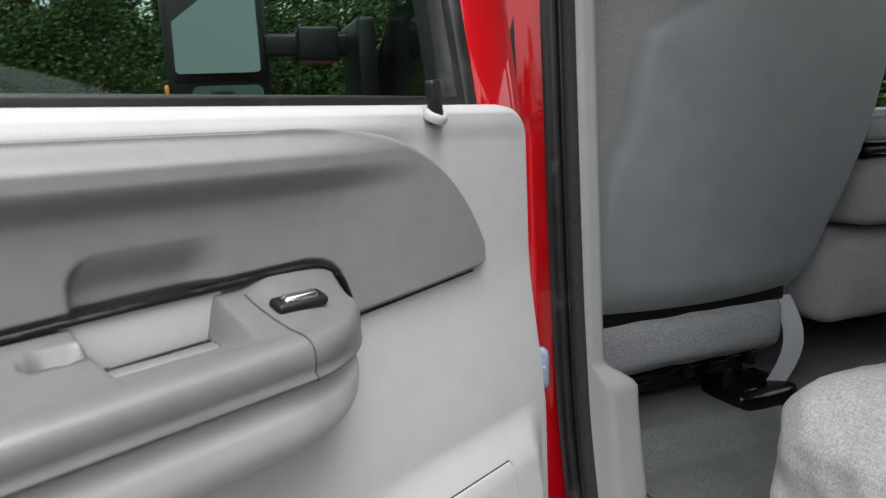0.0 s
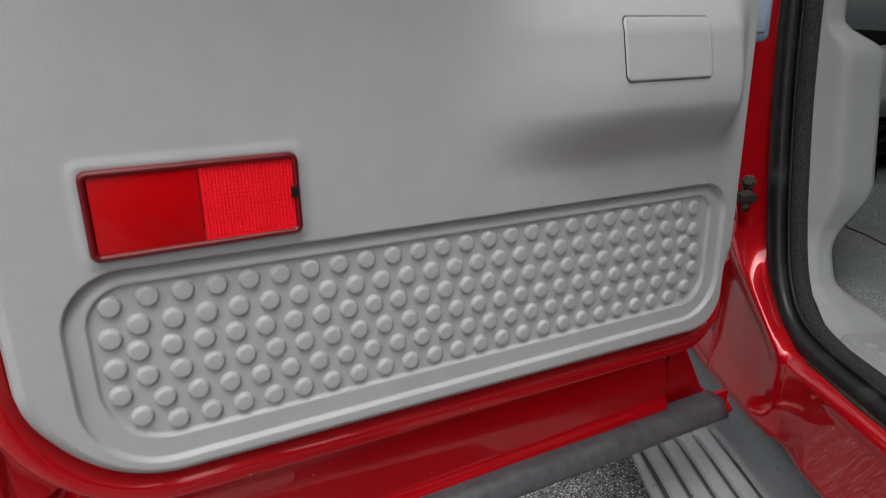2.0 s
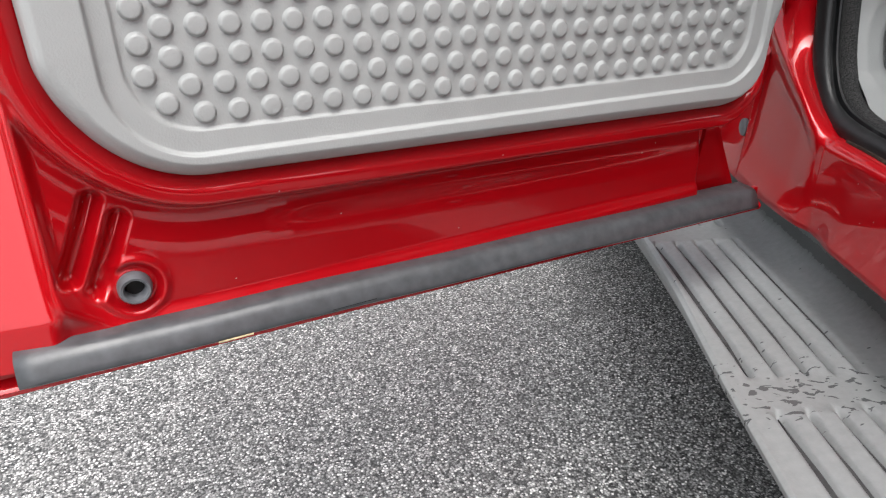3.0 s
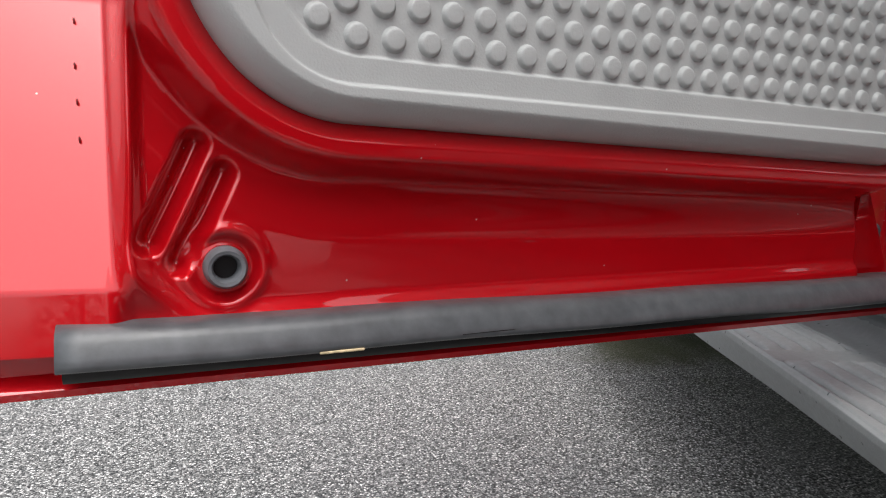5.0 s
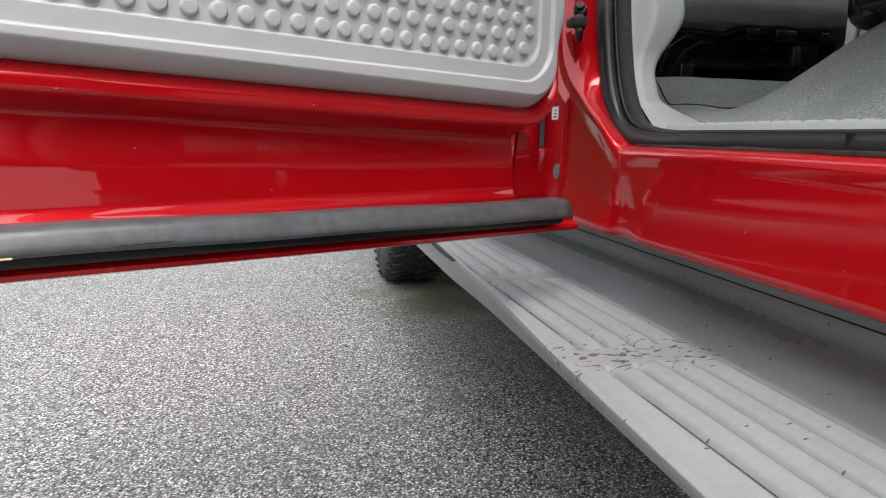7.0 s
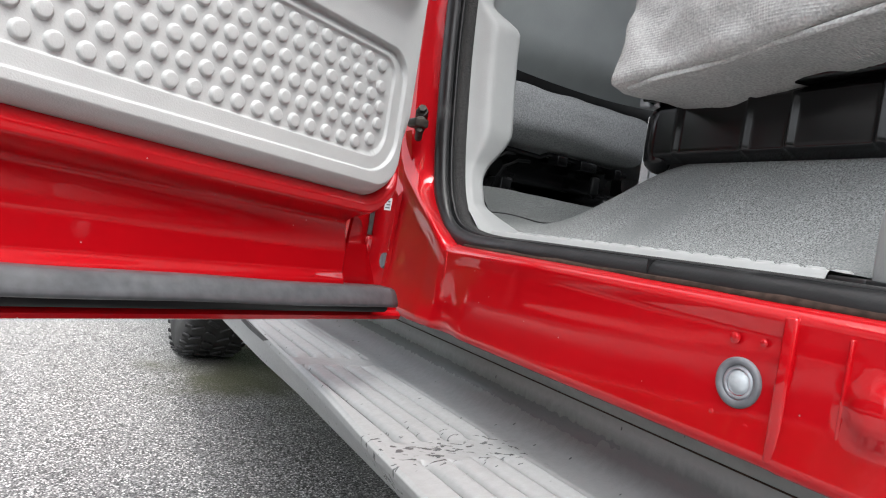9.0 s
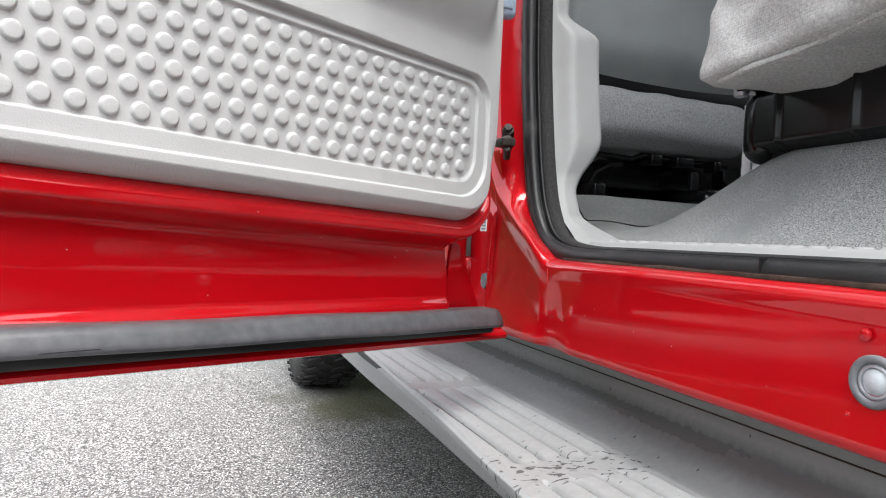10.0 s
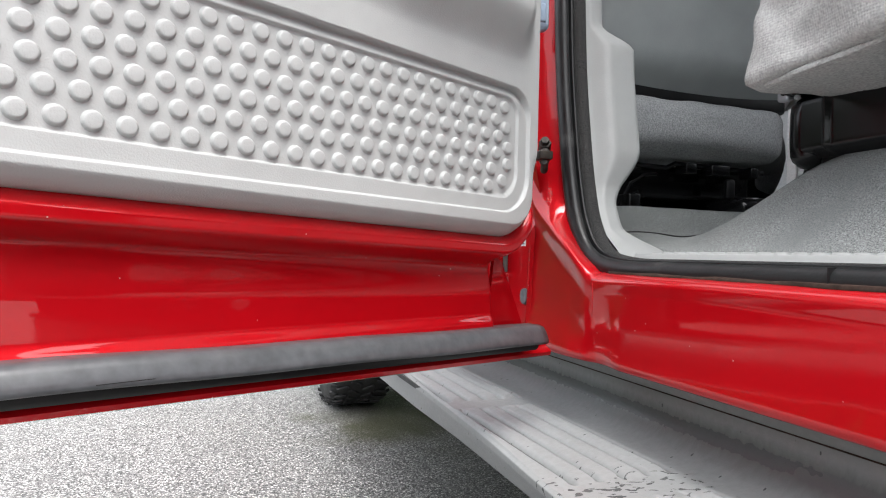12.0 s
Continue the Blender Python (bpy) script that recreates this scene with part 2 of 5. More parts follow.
def wet_marks_and_shade(m, gap, spread):
    """Dark water marks: ragged flecks round the line y = gap, single drops elsewhere; shade painted in the channel."""
    n, l = m.node_tree.nodes, m.node_tree.links
    b, tc = n["Principled BSDF"], n["Texture Coordinate"]

    def math_node(op, a, second=None):
        k = n.new("ShaderNodeMath")
        k.operation = op
        for i, v in enumerate((a, second)):
            if v is None:
                continue
            if isinstance(v, float):
                k.inputs[i].default_value = v
            else:
                l.new(v, k.inputs[i])
        return k.outputs[0]

    def ramp(v, a, c, lo, hi):
        k = n.new("ShaderNodeMapRange")
        k.inputs["From Min"].default_value, k.inputs["From Max"].default_value = a, c
        k.inputs["To Min"].default_value, k.inputs["To Max"].default_value = lo, hi
        l.new(v, k.inputs["Value"])
        return k.outputs[0]
    xyz = n.new("ShaderNodeSeparateXYZ")
    l.new(tc.outputs["Object"], xyz.inputs[0])
    skew = math_node("MULTIPLY_ADD", xyz.outputs["X"], -0.07)
    skew.node.inputs[2].default_value = -0.01 - gap
    near = ramp(math_node("ABSOLUTE", math_node("ADD", xyz.outputs["Y"], skew)), 0.0, spread, 1.0, 0.0)
    stretch = n.new("ShaderNodeMapping")
    stretch.inputs["Scale"].default_value, stretch.inputs["Rotation"].default_value = (1.0, 2.0, 1.0), (0, 0, radians(35))
    l.new(tc.outputs["Object"], stretch.inputs["Vector"])
    noisy = n.new("ShaderNodeTexNoise")
    noisy.inputs["Scale"].default_value, noisy.inputs["Detail"].default_value, noisy.inputs["Distortion"].default_value = 58.0, 3.0, 0.6
    l.new(stretch.outputs[0], noisy.inputs["Vector"])
    flecks = math_node("MULTIPLY", ramp(math_node("ADD", noisy.outputs["Fac"], math_node("MULTIPLY", near, 0.20)), 0.750, 0.775, 0.0, 1.0), ramp(xyz.outputs["X"], -0.005, 0.012, 1.0, 0.0))
    cells = n.new("ShaderNodeTexVoronoi")
    cells.inputs["Scale"].default_value = 85.0
    l.new(stretch.outputs[0], cells.inputs["Vector"])
    tone = n.new("ShaderNodeSeparateColor")
    l.new(cells.outputs["Color"], tone.inputs[0])
    few = math_node("GREATER_THAN", math_node("ADD", tone.outputs[0], math_node("MULTIPLY", near, 0.07)), 0.960)
    drops = math_node("MULTIPLY", few, ramp(cells.outputs["Distance"], 0.20, 0.26, 1.0, 0.0))
    # shade in the channel between the ribs and the upper lip, painted dark
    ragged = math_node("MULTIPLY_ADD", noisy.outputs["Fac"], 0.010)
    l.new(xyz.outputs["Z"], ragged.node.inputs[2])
    lip_shade = math_node("MULTIPLY", ramp(ragged, 0.422, 0.442, 0.0, 0.90), ramp(ragged, 0.456, 0.470, 1.0, 0.0))
    # one mask for the water marks and the painted shade
    wet = math_node("MAXIMUM", math_node("MAXIMUM", flecks, drops), lip_shade)
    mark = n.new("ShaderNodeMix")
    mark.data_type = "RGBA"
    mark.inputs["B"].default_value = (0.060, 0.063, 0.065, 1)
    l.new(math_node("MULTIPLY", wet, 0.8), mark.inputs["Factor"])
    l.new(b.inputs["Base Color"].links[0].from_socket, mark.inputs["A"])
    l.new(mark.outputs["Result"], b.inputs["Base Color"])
    gloss = n.new("ShaderNodeMix")
    l.new(wet, gloss.inputs["Factor"])
    l.new(b.inputs["Roughness"].links[0].from_socket, gloss.inputs["A"])
    gloss.inputs["B"].default_value = 0.24
    l.new(gloss.outputs["Result"], b.inputs["Roughness"])


wet_marks_and_shade(BOARD, -0.255, 0.11)
CARPET = material("grey_carpet", (0.212, 0.222, 0.219), rough=0.95, vary=0.75, scale=620, bump=1.0, bump_scale=700, spec=0.1, second=(0.165, 0.175, 0.173), mask_scale=7, mask=(0.45, 0.75))
SEATCARPET = material("dark_grey_felt", (0.33, 0.34, 0.343), rough=0.95, vary=0.3, scale=300, bump=1.0, bump_scale=400, spec=0.1)
VINYL = material("slate_grey_vinyl", (0.315, 0.338, 0.336), rough=0.42, vary=0.06, scale=14, bump=0.25, bump_scale=500)
CLOTH = material("light_grey_woven_cloth", (0.41, 0.412, 0.405), rough=0.9, vary=0.22, scale=300, bump=1.0, bump_scale=300, bump_kind="cells", spec=0.15)
for node in CLOTH.node_tree.nodes:
    if node.type == "TEX_VORONOI":
        node.inputs["Randomness"].default_value = 0.12
SUEDE = material("pale_grey_knit_cloth", (0.36, 0.36, 0.355), rough=0.9, vary=0.1, scale=200, bump=0.5, bump_scale=700, spec=0.15)
STEEL = material("dull_zinc_steel", (0.40, 0.42, 0.45), rough=0.42, metal=0.7, vary=0.25, scale=60)
RUSTY = material("dirty_black_bolt", (0.03, 0.025, 0.02), rough=0.55, metal=0.4, vary=0.5, scale=120)
CHROME = material("polished_chrome", (0.75, 0.75, 0.78), rough=0.08, metal=1.0, vary=0.02, scale=30, rough_vary=0.03)
PLUG = material("grey_rubber_plug", (0.11, 0.115, 0.125), rough=0.5, vary=0.25, scale=80)
CLEARLENS = material("milky_lens", (0.36, 0.39, 0.41), rough=0.15, vary=0.2, scale=90, coat=0.6)
GUIDE = material("clear_blue_plastic", (0.30, 0.38, 0.48), rough=0.25, vary=0.15, scale=60, coat=0.5)
LENS = material("red_reflector_lens", (0.40, 0.001, 0.003), rough=0.30, vary=0.05, scale=40, coat=0.12, spec=0.15)
# brighter copy of LENS: what the facets reflect is put into the colour
LENSBRIGHT = material("red_lens_with_reflection", (0.72, 0.006, 0.014), rough=0.45, vary=0.05, scale=40, spec=0.12)
LENSRIM = material("dark_red_rim", (0.110, 0.001, 0.003), rough=0.32, vary=0.1, scale=30, coat=0.25, spec=0.3)
AMBER = material("amber_lens", (0.75, 0.22, 0.01), rough=0.2, vary=0.1, scale=50, coat=0.6)
MIRROR = material("mirror_glass", (0.13, 0.155, 0.155), rough=0.01, metal=1.0, vary=0.01, scale=10, rough_vary=0.01)
BELT = material("pale_belt_webbing", (0.58, 0.59, 0.60), rough=0.7, vary=0.1, scale=300, bump=0.6, bump_scale=300)
# dark brown of the lip's dirt and of shade painted below the seal
DIRT_SHADE = material("dirt_and_shade", (0.040, 0.026, 0.021), rough=0.9, vary=0.4, scale=120, spec=0.1)
GROOVE = material("dark_groove", (0.052, 0.053, 0.054), rough=0.7, vary=0.3, scale=80, spec=0.2)
TYRE = material("tyre_rubber", (0.017, 0.017, 0.018), rough=0.6, vary=0.3, scale=40, bump=0.3, bump_scale=200)
PAPER = material("white_sticker", (0.7, 0.72, 0.72), rough=0.5, vary=0.03, scale=40)
INK = material("grey_ink", (0.12, 0.12, 0.13), rough=0.6)
BARK = material("brown_bark", (0.07, 0.05, 0.035), rough=0.9, vary=0.4, scale=15, bump=1.0, bump_scale=40)
TINT = glass_material("tinted_window_glass", (0.34, 0.46, 0.40))
LEAF = leaf_material("conifer_leaves", (0.004, 0.012, 0.003), (0.062, 0.112, 0.026))
ASPHALT = asphalt_material()
HEAD = material("grey_headliner", (0.38, 0.38, 0.37), rough=0.95, vary=0.05, scale=100)


# ---- building helpers ----
def smooth(a, b, x):
    t = min(1.0, max(0.0, (x - a) / (b - a)))
    return t * t * (3 - 2 * t)


def rrect(x, z, x0, x1, z0, z1, bl, br, tr, tl):
    """Signed distance to a rounded rectangle, below zero inside."""
    cx, cz = (x0 + x1) / 2, (z0 + z1) / 2
    r = (tr if z > cz else br) if x > cx else (tl if z > cz else bl)
    qx, qz = abs(x - cx) - (x1 - x0) / 2 + r, abs(z - cz) - (z1 - z0) / 2 + r
    return min(max(qx, qz), 0.0) + math.hypot(max(qx, 0.0), max(qz, 0.0)) - r


def mesh_of(verts, faces, flat=False):
    me = bpy.data.meshes.new("part")
    me.from_pydata([tuple(v) for v in verts], [], faces)
    me.update()
    if not flat:
        me.polygons.foreach_set("use_smooth", [True] * len(me.polygons))
    return me


def sheet(fn, nu, nv, keep=None, close_u=False, close_v=False):
    """A grid of nu x nv cells; fn takes both parameters from 0 to 1."""
    cu, cv = nu if close_u else nu + 1, nv if close_v else nv + 1
    verts = [fn(i / nu, j / nv) for i in range(cu) for j in range(cv)]
    faces = []
    for i in range(nu):
        for j in range(nv):
            if keep is None or keep((i + 0.5) / nu, (j + 0.5) / nv):
                a, b = (i + 1) % cu, (j + 1) % cv
                faces.append((i * cv + j, a * cv + j, a * cv + b, i * cv + b))
    return mesh_of(verts, faces)


def of_bm(bm, angle=40):
    me = bpy.data.meshes.new("part")
    bm.to_mesh(me)
    bm.free()
    me.polygons.foreach_set("use_smooth", [True] * len(me.polygons))
    me.set_sharp_from_angle(angle=radians(angle))
    return me


def block(x0, x1, y0, y1, z0, z1, bevel=0.004, seg=3):
    """A box with rounded edges."""
    bm = bmesh.new()
    bmesh.ops.create_cube(bm, size=1.0, matrix=Matrix.Translation(((x0 + x1) / 2, (y0 + y1) / 2, (z0 + z1) / 2)) @ Matrix.Diagonal((x1 - x0, y1 - y0, z1 - z0, 1)))
    if bevel:
        bmesh.ops.bevel(bm, geom=bm.edges[:], offset=bevel, segments=seg, profile=0.5, affect="EDGES")
    return of_bm(bm)


def lathe(profile, seg=32):
    """Turned round z: (radius, height) pairs."""
    def fn(s, t):
        i = min(int(round(t * (len(profile) - 1))), len(profile) - 1)
        r, h = profile[i]
        return (r * math.cos(2 * math.pi * s), r * math.sin(2 * math.pi * s), h)
    me = sheet(fn, seg, len(profile) - 1, close_u=True)
    me.set_sharp_from_angle(angle=radians(50))
    return me


def sweep(section, path, closed=True, caps=True):
    """A section of (a, b) pairs along a path of (origin, axis a, axis b)."""
    n, verts, faces = len(section), [], []
    for o, ea, eb in path:
        verts += [Vector(o) + Vector(ea) * a + Vector(eb) * b for a, b in section]
    for k in range(len(path) - 1):
        for i in range(n if closed else n - 1):
            j = (i + 1) % n
            faces.append((k * n + i, k * n + j, (k + 1) * n + j, (k + 1) * n + i))
    if caps and closed:
        faces += [tuple(range(n))[::-1], tuple(range((len(path) - 1) * n, len(path) * n))]
    me = mesh_of(verts, faces)
    me.set_sharp_from_angle(angle=radians(45))
    return me


def tube(points, r, seg=10):
    pts = [Vector(p) for p in points]
    path = []
    for i, p in enumerate(pts):
        d = (pts[min(i + 1, len(pts) - 1)] - pts[max(i - 1, 0)]).normalized()
        a = d.orthogonal().normalized()
        path.append((p, a, d.cross(a)))
    return sweep([(r * math.cos(2 * math.pi * k / seg), r * math.sin(2 * math.pi * k / seg)) for k in range(seg)], path)


def slab(outline, y0, y1, bevel=0.003, plane="xz"):
    """A plate of an outline, between two depths, with softened edges."""
    bm = bmesh.new()
    put = (lambda p, d: (p[0], d, p[1])) if plane == "xz" else (lambda p, d: (d, p[0], p[1]))
    vs = [bm.verts.new(put(p, y0)) for p in outline]
    f = bm.faces.new(vs)
    ext = bmesh.ops.extrude_face_region(bm, geom=[f])
    d = (0, y1 - y0, 0) if plane == "xz" else (y1 - y0, 0, 0)
    bmesh.ops.translate(bm, verts=[v for v in ext["geom"] if isinstance(v, bmesh.types.BMVert)], vec=d)
    bmesh.ops.recalc_face_normals(bm, faces=bm.faces[:])
    if bevel:
        big = [e for e in bm.edges if len(e.link_faces) == 2 and any(len(x.verts) > 4 for x in e.link_faces)]
        bmesh.ops.bevel(bm, geom=big or bm.edges[:], offset=bevel, segments=2, profile=0.5, affect="EDGES")
    return of_bm(bm)


def rounded(x0, x1, z0, z1, r, seg=6):
    pts = []
    for cx, cz, a in ((x1 - r, z1 - r, 0), (x0 + r, z1 - r, 90), (x0 + r, z0 + r, 180), (x1 - r, z0 + r, 270)):
        pts += [(cx + r * math.cos(radians(a + 90 * k / seg)), cz + r * math.sin(radians(a + 90 * k / seg))) for k in range(seg + 1)]
    return pts


WORLD = {}


def thing(name, label, category, m=Matrix(), group="", kind=""):
    ob = tagged(new(name), label, category, group, kind)
    ob.empty_display_size = 0.1
    ob.matrix_basis = m
    WORLD[ob] = m.copy()
    return ob


def part(name, me, mat, parent, label="", m=None):
    """One mesh object under a thing or under a part; m is its place in the world, that of the parent if not given."""
    ob = new(name, me)
    if not me.materials:
        me.materials.append(mat)
    ob.parent = parent
    m = WORLD[parent] if m is None else m
    ob.matrix_basis = WORLD[parent].inverted() @ m
    WORLD[ob] = m.copy()
    return tagged(ob, label)


# The truck's own axes: x to its right, y forward, z up, from the foot of the door pillar.
TRUCK = pose(0.2, 0, 0, 0, 0, -27)
DOOR = Matrix()


# ---- ground ----
def ground():
    bm = bmesh.new()
    bmesh.ops.create_grid(bm, x_segments=8, y_segments=8, size=400.0)
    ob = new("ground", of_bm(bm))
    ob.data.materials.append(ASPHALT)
    tagged(ob, "damp grey asphalt driveway with pale stone chips", "asphalt", kind="structure")


ground()

truck = thing("pickup_truck", "red crew cab pickup truck with its rear door open", "pickup truck", TRUCK)


def bend(points, n):
    """Evenly spaced points on a smooth line through the given ones."""
    P = [Vector(p) for p in points]
    P = [2 * P[0] - P[1], *P, 2 * P[-1] - P[-2]]
    fine = []
    for i in range(1, len(P) - 2):
        for k in range(24):
            t = k / 24
            a, b, c, d = P[i - 1:i + 3]
            fine.append(0.5 * (2 * b + (c - a) * t + (2 * a - 5 * b + 4 * c - d) * t * t + (3 * b - a - 3 * c + d) * t ** 3))
    fine.append(P[-2])
    run = [0.0]
    for a, b in zip(fine, fine[1:]):
        run.append(run[-1] + (b - a).length)
    out, i = [], 0
    for k in range(n):
        s = run[-1] * k / (n - 1)
        while i < len(run) - 2 and run[i + 1] < s:
            i += 1
        w = (s - run[i]) / max(1e-9, run[i + 1] - run[i])
        out.append(fine[i].lerp(fine[i + 1], min(1, w)))
    return out


# The line of the rear door opening in the truck's side: (forward, up), from the roof down the pillar, along the sill and up again.
OPENING = bend([(0.150, 1.93, 0), (0.140, 1.5, 0), (0.130, 1.2, 0), (0.121, 1.05, 0), (0.112, 0.95, 0), (0.098, 0.86, 0), (0.080, 0.77, 0), (0.055, 0.70, 0), (0.012, 0.652, 0),
                (-0.06, 0.634, 0), (-0.2, 0.632, 0), (-0.5, 0.632, 0), (-0.8, 0.632, 0), (-0.95, 0.645, 0), (-1.04, 0.72, 0), (-1.08, 0.9, 0), (-1.09, 1.93, 0)], 260)


def opening_frames(points):
    """Along the opening: place, outward direction, and how far it is sill (1) or pillar (0)."""
    out = []
    for i, p in enumerate(points):
        d = (points[min(i + 1, len(points) - 1)] - points[max(i - 1, 0)]).normalized()
        nrm = Vector((-d.y, d.x, 0))
        out.append((p, nrm, smooth(0.55, 0.97, -nrm.y)))
    return out


FRAMES = opening_frames(OPENING)


# The pressed edge that stands out round the opening: (outboard, forward, up), station by station with the line where the seal sits.
RIDGE = [(-0.030, 0.200, 1.93), (-0.032, 0.185, 1.2), (-0.034, 0.170, 0.95), (-0.034, 0.150, 0.80), (-0.034, 0.123, 0.748), (-0.034, 0.062, 0.704), (-0.032, 0.010, 0.669), (-0.028, -0.024, 0.641),
         (-0.0235, -0.047, 0.6265), (-0.0215, -0.12, 0.6262), (-0.0200, -0.30, 0.6265), (-0.018, -0.50, 0.6245), (-0.018, -0.80, 0.6245), (-0.018, -0.97, 0.637), (-0.018, -1.06, 0.715), (-0.018, -1.11, 0.9), (-0.018, -1.12, 1.93)]
LAND = [(0.013, 0.150, 1.93), (0.013, 0.130, 1.2), (0.013, 0.112, 0.95), (0.013, 0.086, 0.80), (0.013, 0.075, 0.755), (0.013, 0.052, 0.697), (0.013, 0.024, 0.660), (0.013, -0.008, 0.646),
        (0.013, -0.040, 0.6365), (0.013, -0.12, 0.6325), (0.013, -0.30, 0.632), (0.013, -0.50, 0.632), (0.013, -0.80, 0.632), (0.013, -0.95, 0.645), (0.013, -1.04, 0.72), (0.013, -1.08, 0.9), (0.013, -1.09, 1.93)]


def stations(points, per=44):
    """A smooth line with the same number of steps between each pair of the given points."""
    P = [Vector(p) for p in points]
    P = [2 * P[0] - P[1], *P, 2 * P[-1] - P[-2]]
    out = []
    for i in range(1, len(P) - 2):
        a, b, c, d = P[i - 1:i + 3]
        m1, m2 = (c - a) * 0.5, (d - b) * 0.5
        # short steps beside long ones take the slope of the short one
        L = (c - b).length
        m1 = m1 * min(1.0, 1.4 * L / max(1e-6, m1.length))
        m2 = m2 * min(1.0, 1.4 * L / max(1e-6, m2.length))
        for k in range(per):
            t = k / per
            out.append(b * (2 * t ** 3 - 3 * t ** 2 + 1) + m1 * (t ** 3 - 2 * t ** 2 + t) + c * (3 * t ** 2 - 2 * t ** 3) + m2 * (t ** 3 - t ** 2))
    return out + [P[-2]]


def body_side():
    verts, faces = [], []
    ridge, land = stations(RIDGE), stations(LAND)
    for R, I in zip(ridge, land):
        row = [I + Vector((0.03, 0, 0)), I]
        across = R - I
        swell = Vector((0, -0.45, 0.6)) if R.y > -0.05 else Vector((0, 0, 1))
        low = smooth(0.78, 0.72, R.z) * (1 if R.y > -1.0 else 0)
        for k in range(1, 8):
            f = k / 8
            row.append(I + across * f + swell * 0.0055 * math.sin(math.pi * f ** 1.6))
        # rounded edge, then the wall that faces outboard
        down = Vector((0, 0.12 * (1 - low), -1.0 * low)).normalized() if low < 1 else Vector((0, 0, -1))
        if R.y < -1.0 or R.z > 0.78:
            down = Vector((0, 1 if R.y > -0.5 else -1, 0))
        r = 0.006
        row.append(R + Vector((0.001, 0, 0)) - down * r * 0.15)
        row.append(R + Vector((-0.0010, 0, 0)) + down * r * 0.35)
        row.append(R + Vector((-0.0012, 0, 0)) + down * r)
        full = (R.z - 0.5115) if low > 0.5 and down.z < -0.9 else 0.055
        jamb = smooth(-0.055, 0.02, R.y)
        for k in range(1, 15):
            f = k / 14
            q = R + down * (r + (full - r) * f)
            v, z = q.y, q.z
            u = -0.0012 + jamb * (0.009 * smooth(0.0, 0.22, f) - 0.008 * smooth(0.66, 1.0, f))
            u += (1 - jamb) * (0.002 - 0.006 * f * f) * smooth(-0.05, -0.12, v)
            if low > 0.5:
                u += 0.004 * smooth(-0.03, -0.055, v) * smooth(-0.12, -0.07, v) * f
                u -= 0.0025 * smooth(-0.568, -0.578, v) * smooth(0, 0.1, f)
                g = math.hypot(v + 0.640, z - 0.572)
                u -= 0.009 * smooth(0.024, 0.014, g)
            row.append(q + Vector((u, 0, 0)))
        last = row[-1]
        row.append(last + Vector((0.003, 0, 0)) + down * 0.0025)
        row.append(last + Vector((0.035, 0, 0)) + down * 0.003)
        verts += row
    n = len(row)
    for k in range(len(ridge) - 1):
        for i in range(n - 1):
            faces.append((k * n + i, k * n + i + 1, (k + 1) * n + i + 1, (k + 1) * n + i))
    side = part("body_side", mesh_of(verts, faces), RED, truck, "glossy red painted sill and pillar")

    def jamb_wall(s, t):
        v, z = 0.118 + 0.15 * s, 0.5085 + 0.30 * t
        return (-0.0335 + 0.009 * smooth(1.0, 0.78, t) - 0.008 * smooth(0.34, 0.0, t) + 0.010 * s, v, z)
    part("hinge_pillar_wall", sheet(jamb_wall, 20, 30), RED, truck)
    part("front_sill", block(-0.0290, 0.05, 0.262, 1.60, 0.510, 0.626, 0.010), RED, truck, "glossy red painted sill")
    part("pillar_filler", block(-0.030, 0.03, 0.20, 0.235, 0.78, 1.93, 0.006), RED, truck)
    part("jamb_bead", tube([(-0.0245, -0.0475, 0.622), (-0.0222, -0.0465, 0.58), (-0.0188, -0.046, 0.514)], 0.0013, 8), RED, truck, "thin bead of painted sealer")
    # rubber seal round the opening and its flocked inner lip
    bulb = [(0.000, -0.006), (-0.004, -0.002), (-0.006, 0.004), (-0.005, 0.011), (-0.001, 0.017), (0.004, 0.0200), (0.0085, 0.0195), (0.0105, 0.0145), (0.0125, 0.0145), (0.0137, 0.0210), (0.0155, 0.0222), (0.0170, 0.0205), (0.0180, 0.0170), (0.0200, 0.0165), (0.022, 0.012), (0.022, -0.006)]
    path = [((0, p.x, p.y), (1, 0, 0), (0, -nrm.x, -nrm.y)) for p, nrm, s in FRAMES]
    seal = part("door_seal", sweep(bulb, path), RUBBER, truck, "black rubber seal round the door opening")
    lip = [(0.022, -0.006), (0.021, 0.012), (0.026, 0.021), (0.033, 0.024), (0.041, 0.021), (0.044, 0.014), (0.045, -0.006)]
    part("flocked_lip", sweep(lip, path), FLOCK, seal, "flocked grey edge trim")
    split = block(-0.0064, 0.010, -0.4100, -0.4085, 0.629, 0.6515, 0.0)
    part("seal_joint", split, BLACK, seal)
    # dark bead on the ledge: dirt, and the shade below the seal
    part("sill_dirt_shade", tube([(-0.0045 + 0.0012 * math.sin(k * 1.7), -0.06 - 0.035 * k, 0.6335 + 0.0004 * math.sin(k * 2.3)) for k in range(25)], 0.0044, 8), DIRT_SHADE, truck, "dark bead for dirt and shade below the seal")
    part("sill_seam", block(-0.0235, -0.010, -0.5765, -0.5660, 0.513, 0.6235, 0.0026), RED, truck)
    part("sill_seam", block(-0.0222, -0.010, -0.6170, -0.6140, 0.513, 0.616, 0.001), RED, truck)
    return side


side = body_side()


def screw(name, r, h, mat, parent, m, label=""):
    me = lathe([(0.0001, h), (r * 0.55, h), (r * 0.62, h * 0.8), (r * 0.7, h * 0.55), (r, h * 0.45), (r, 0.0)], 20)
    return part(name, me, mat, parent, label, m)


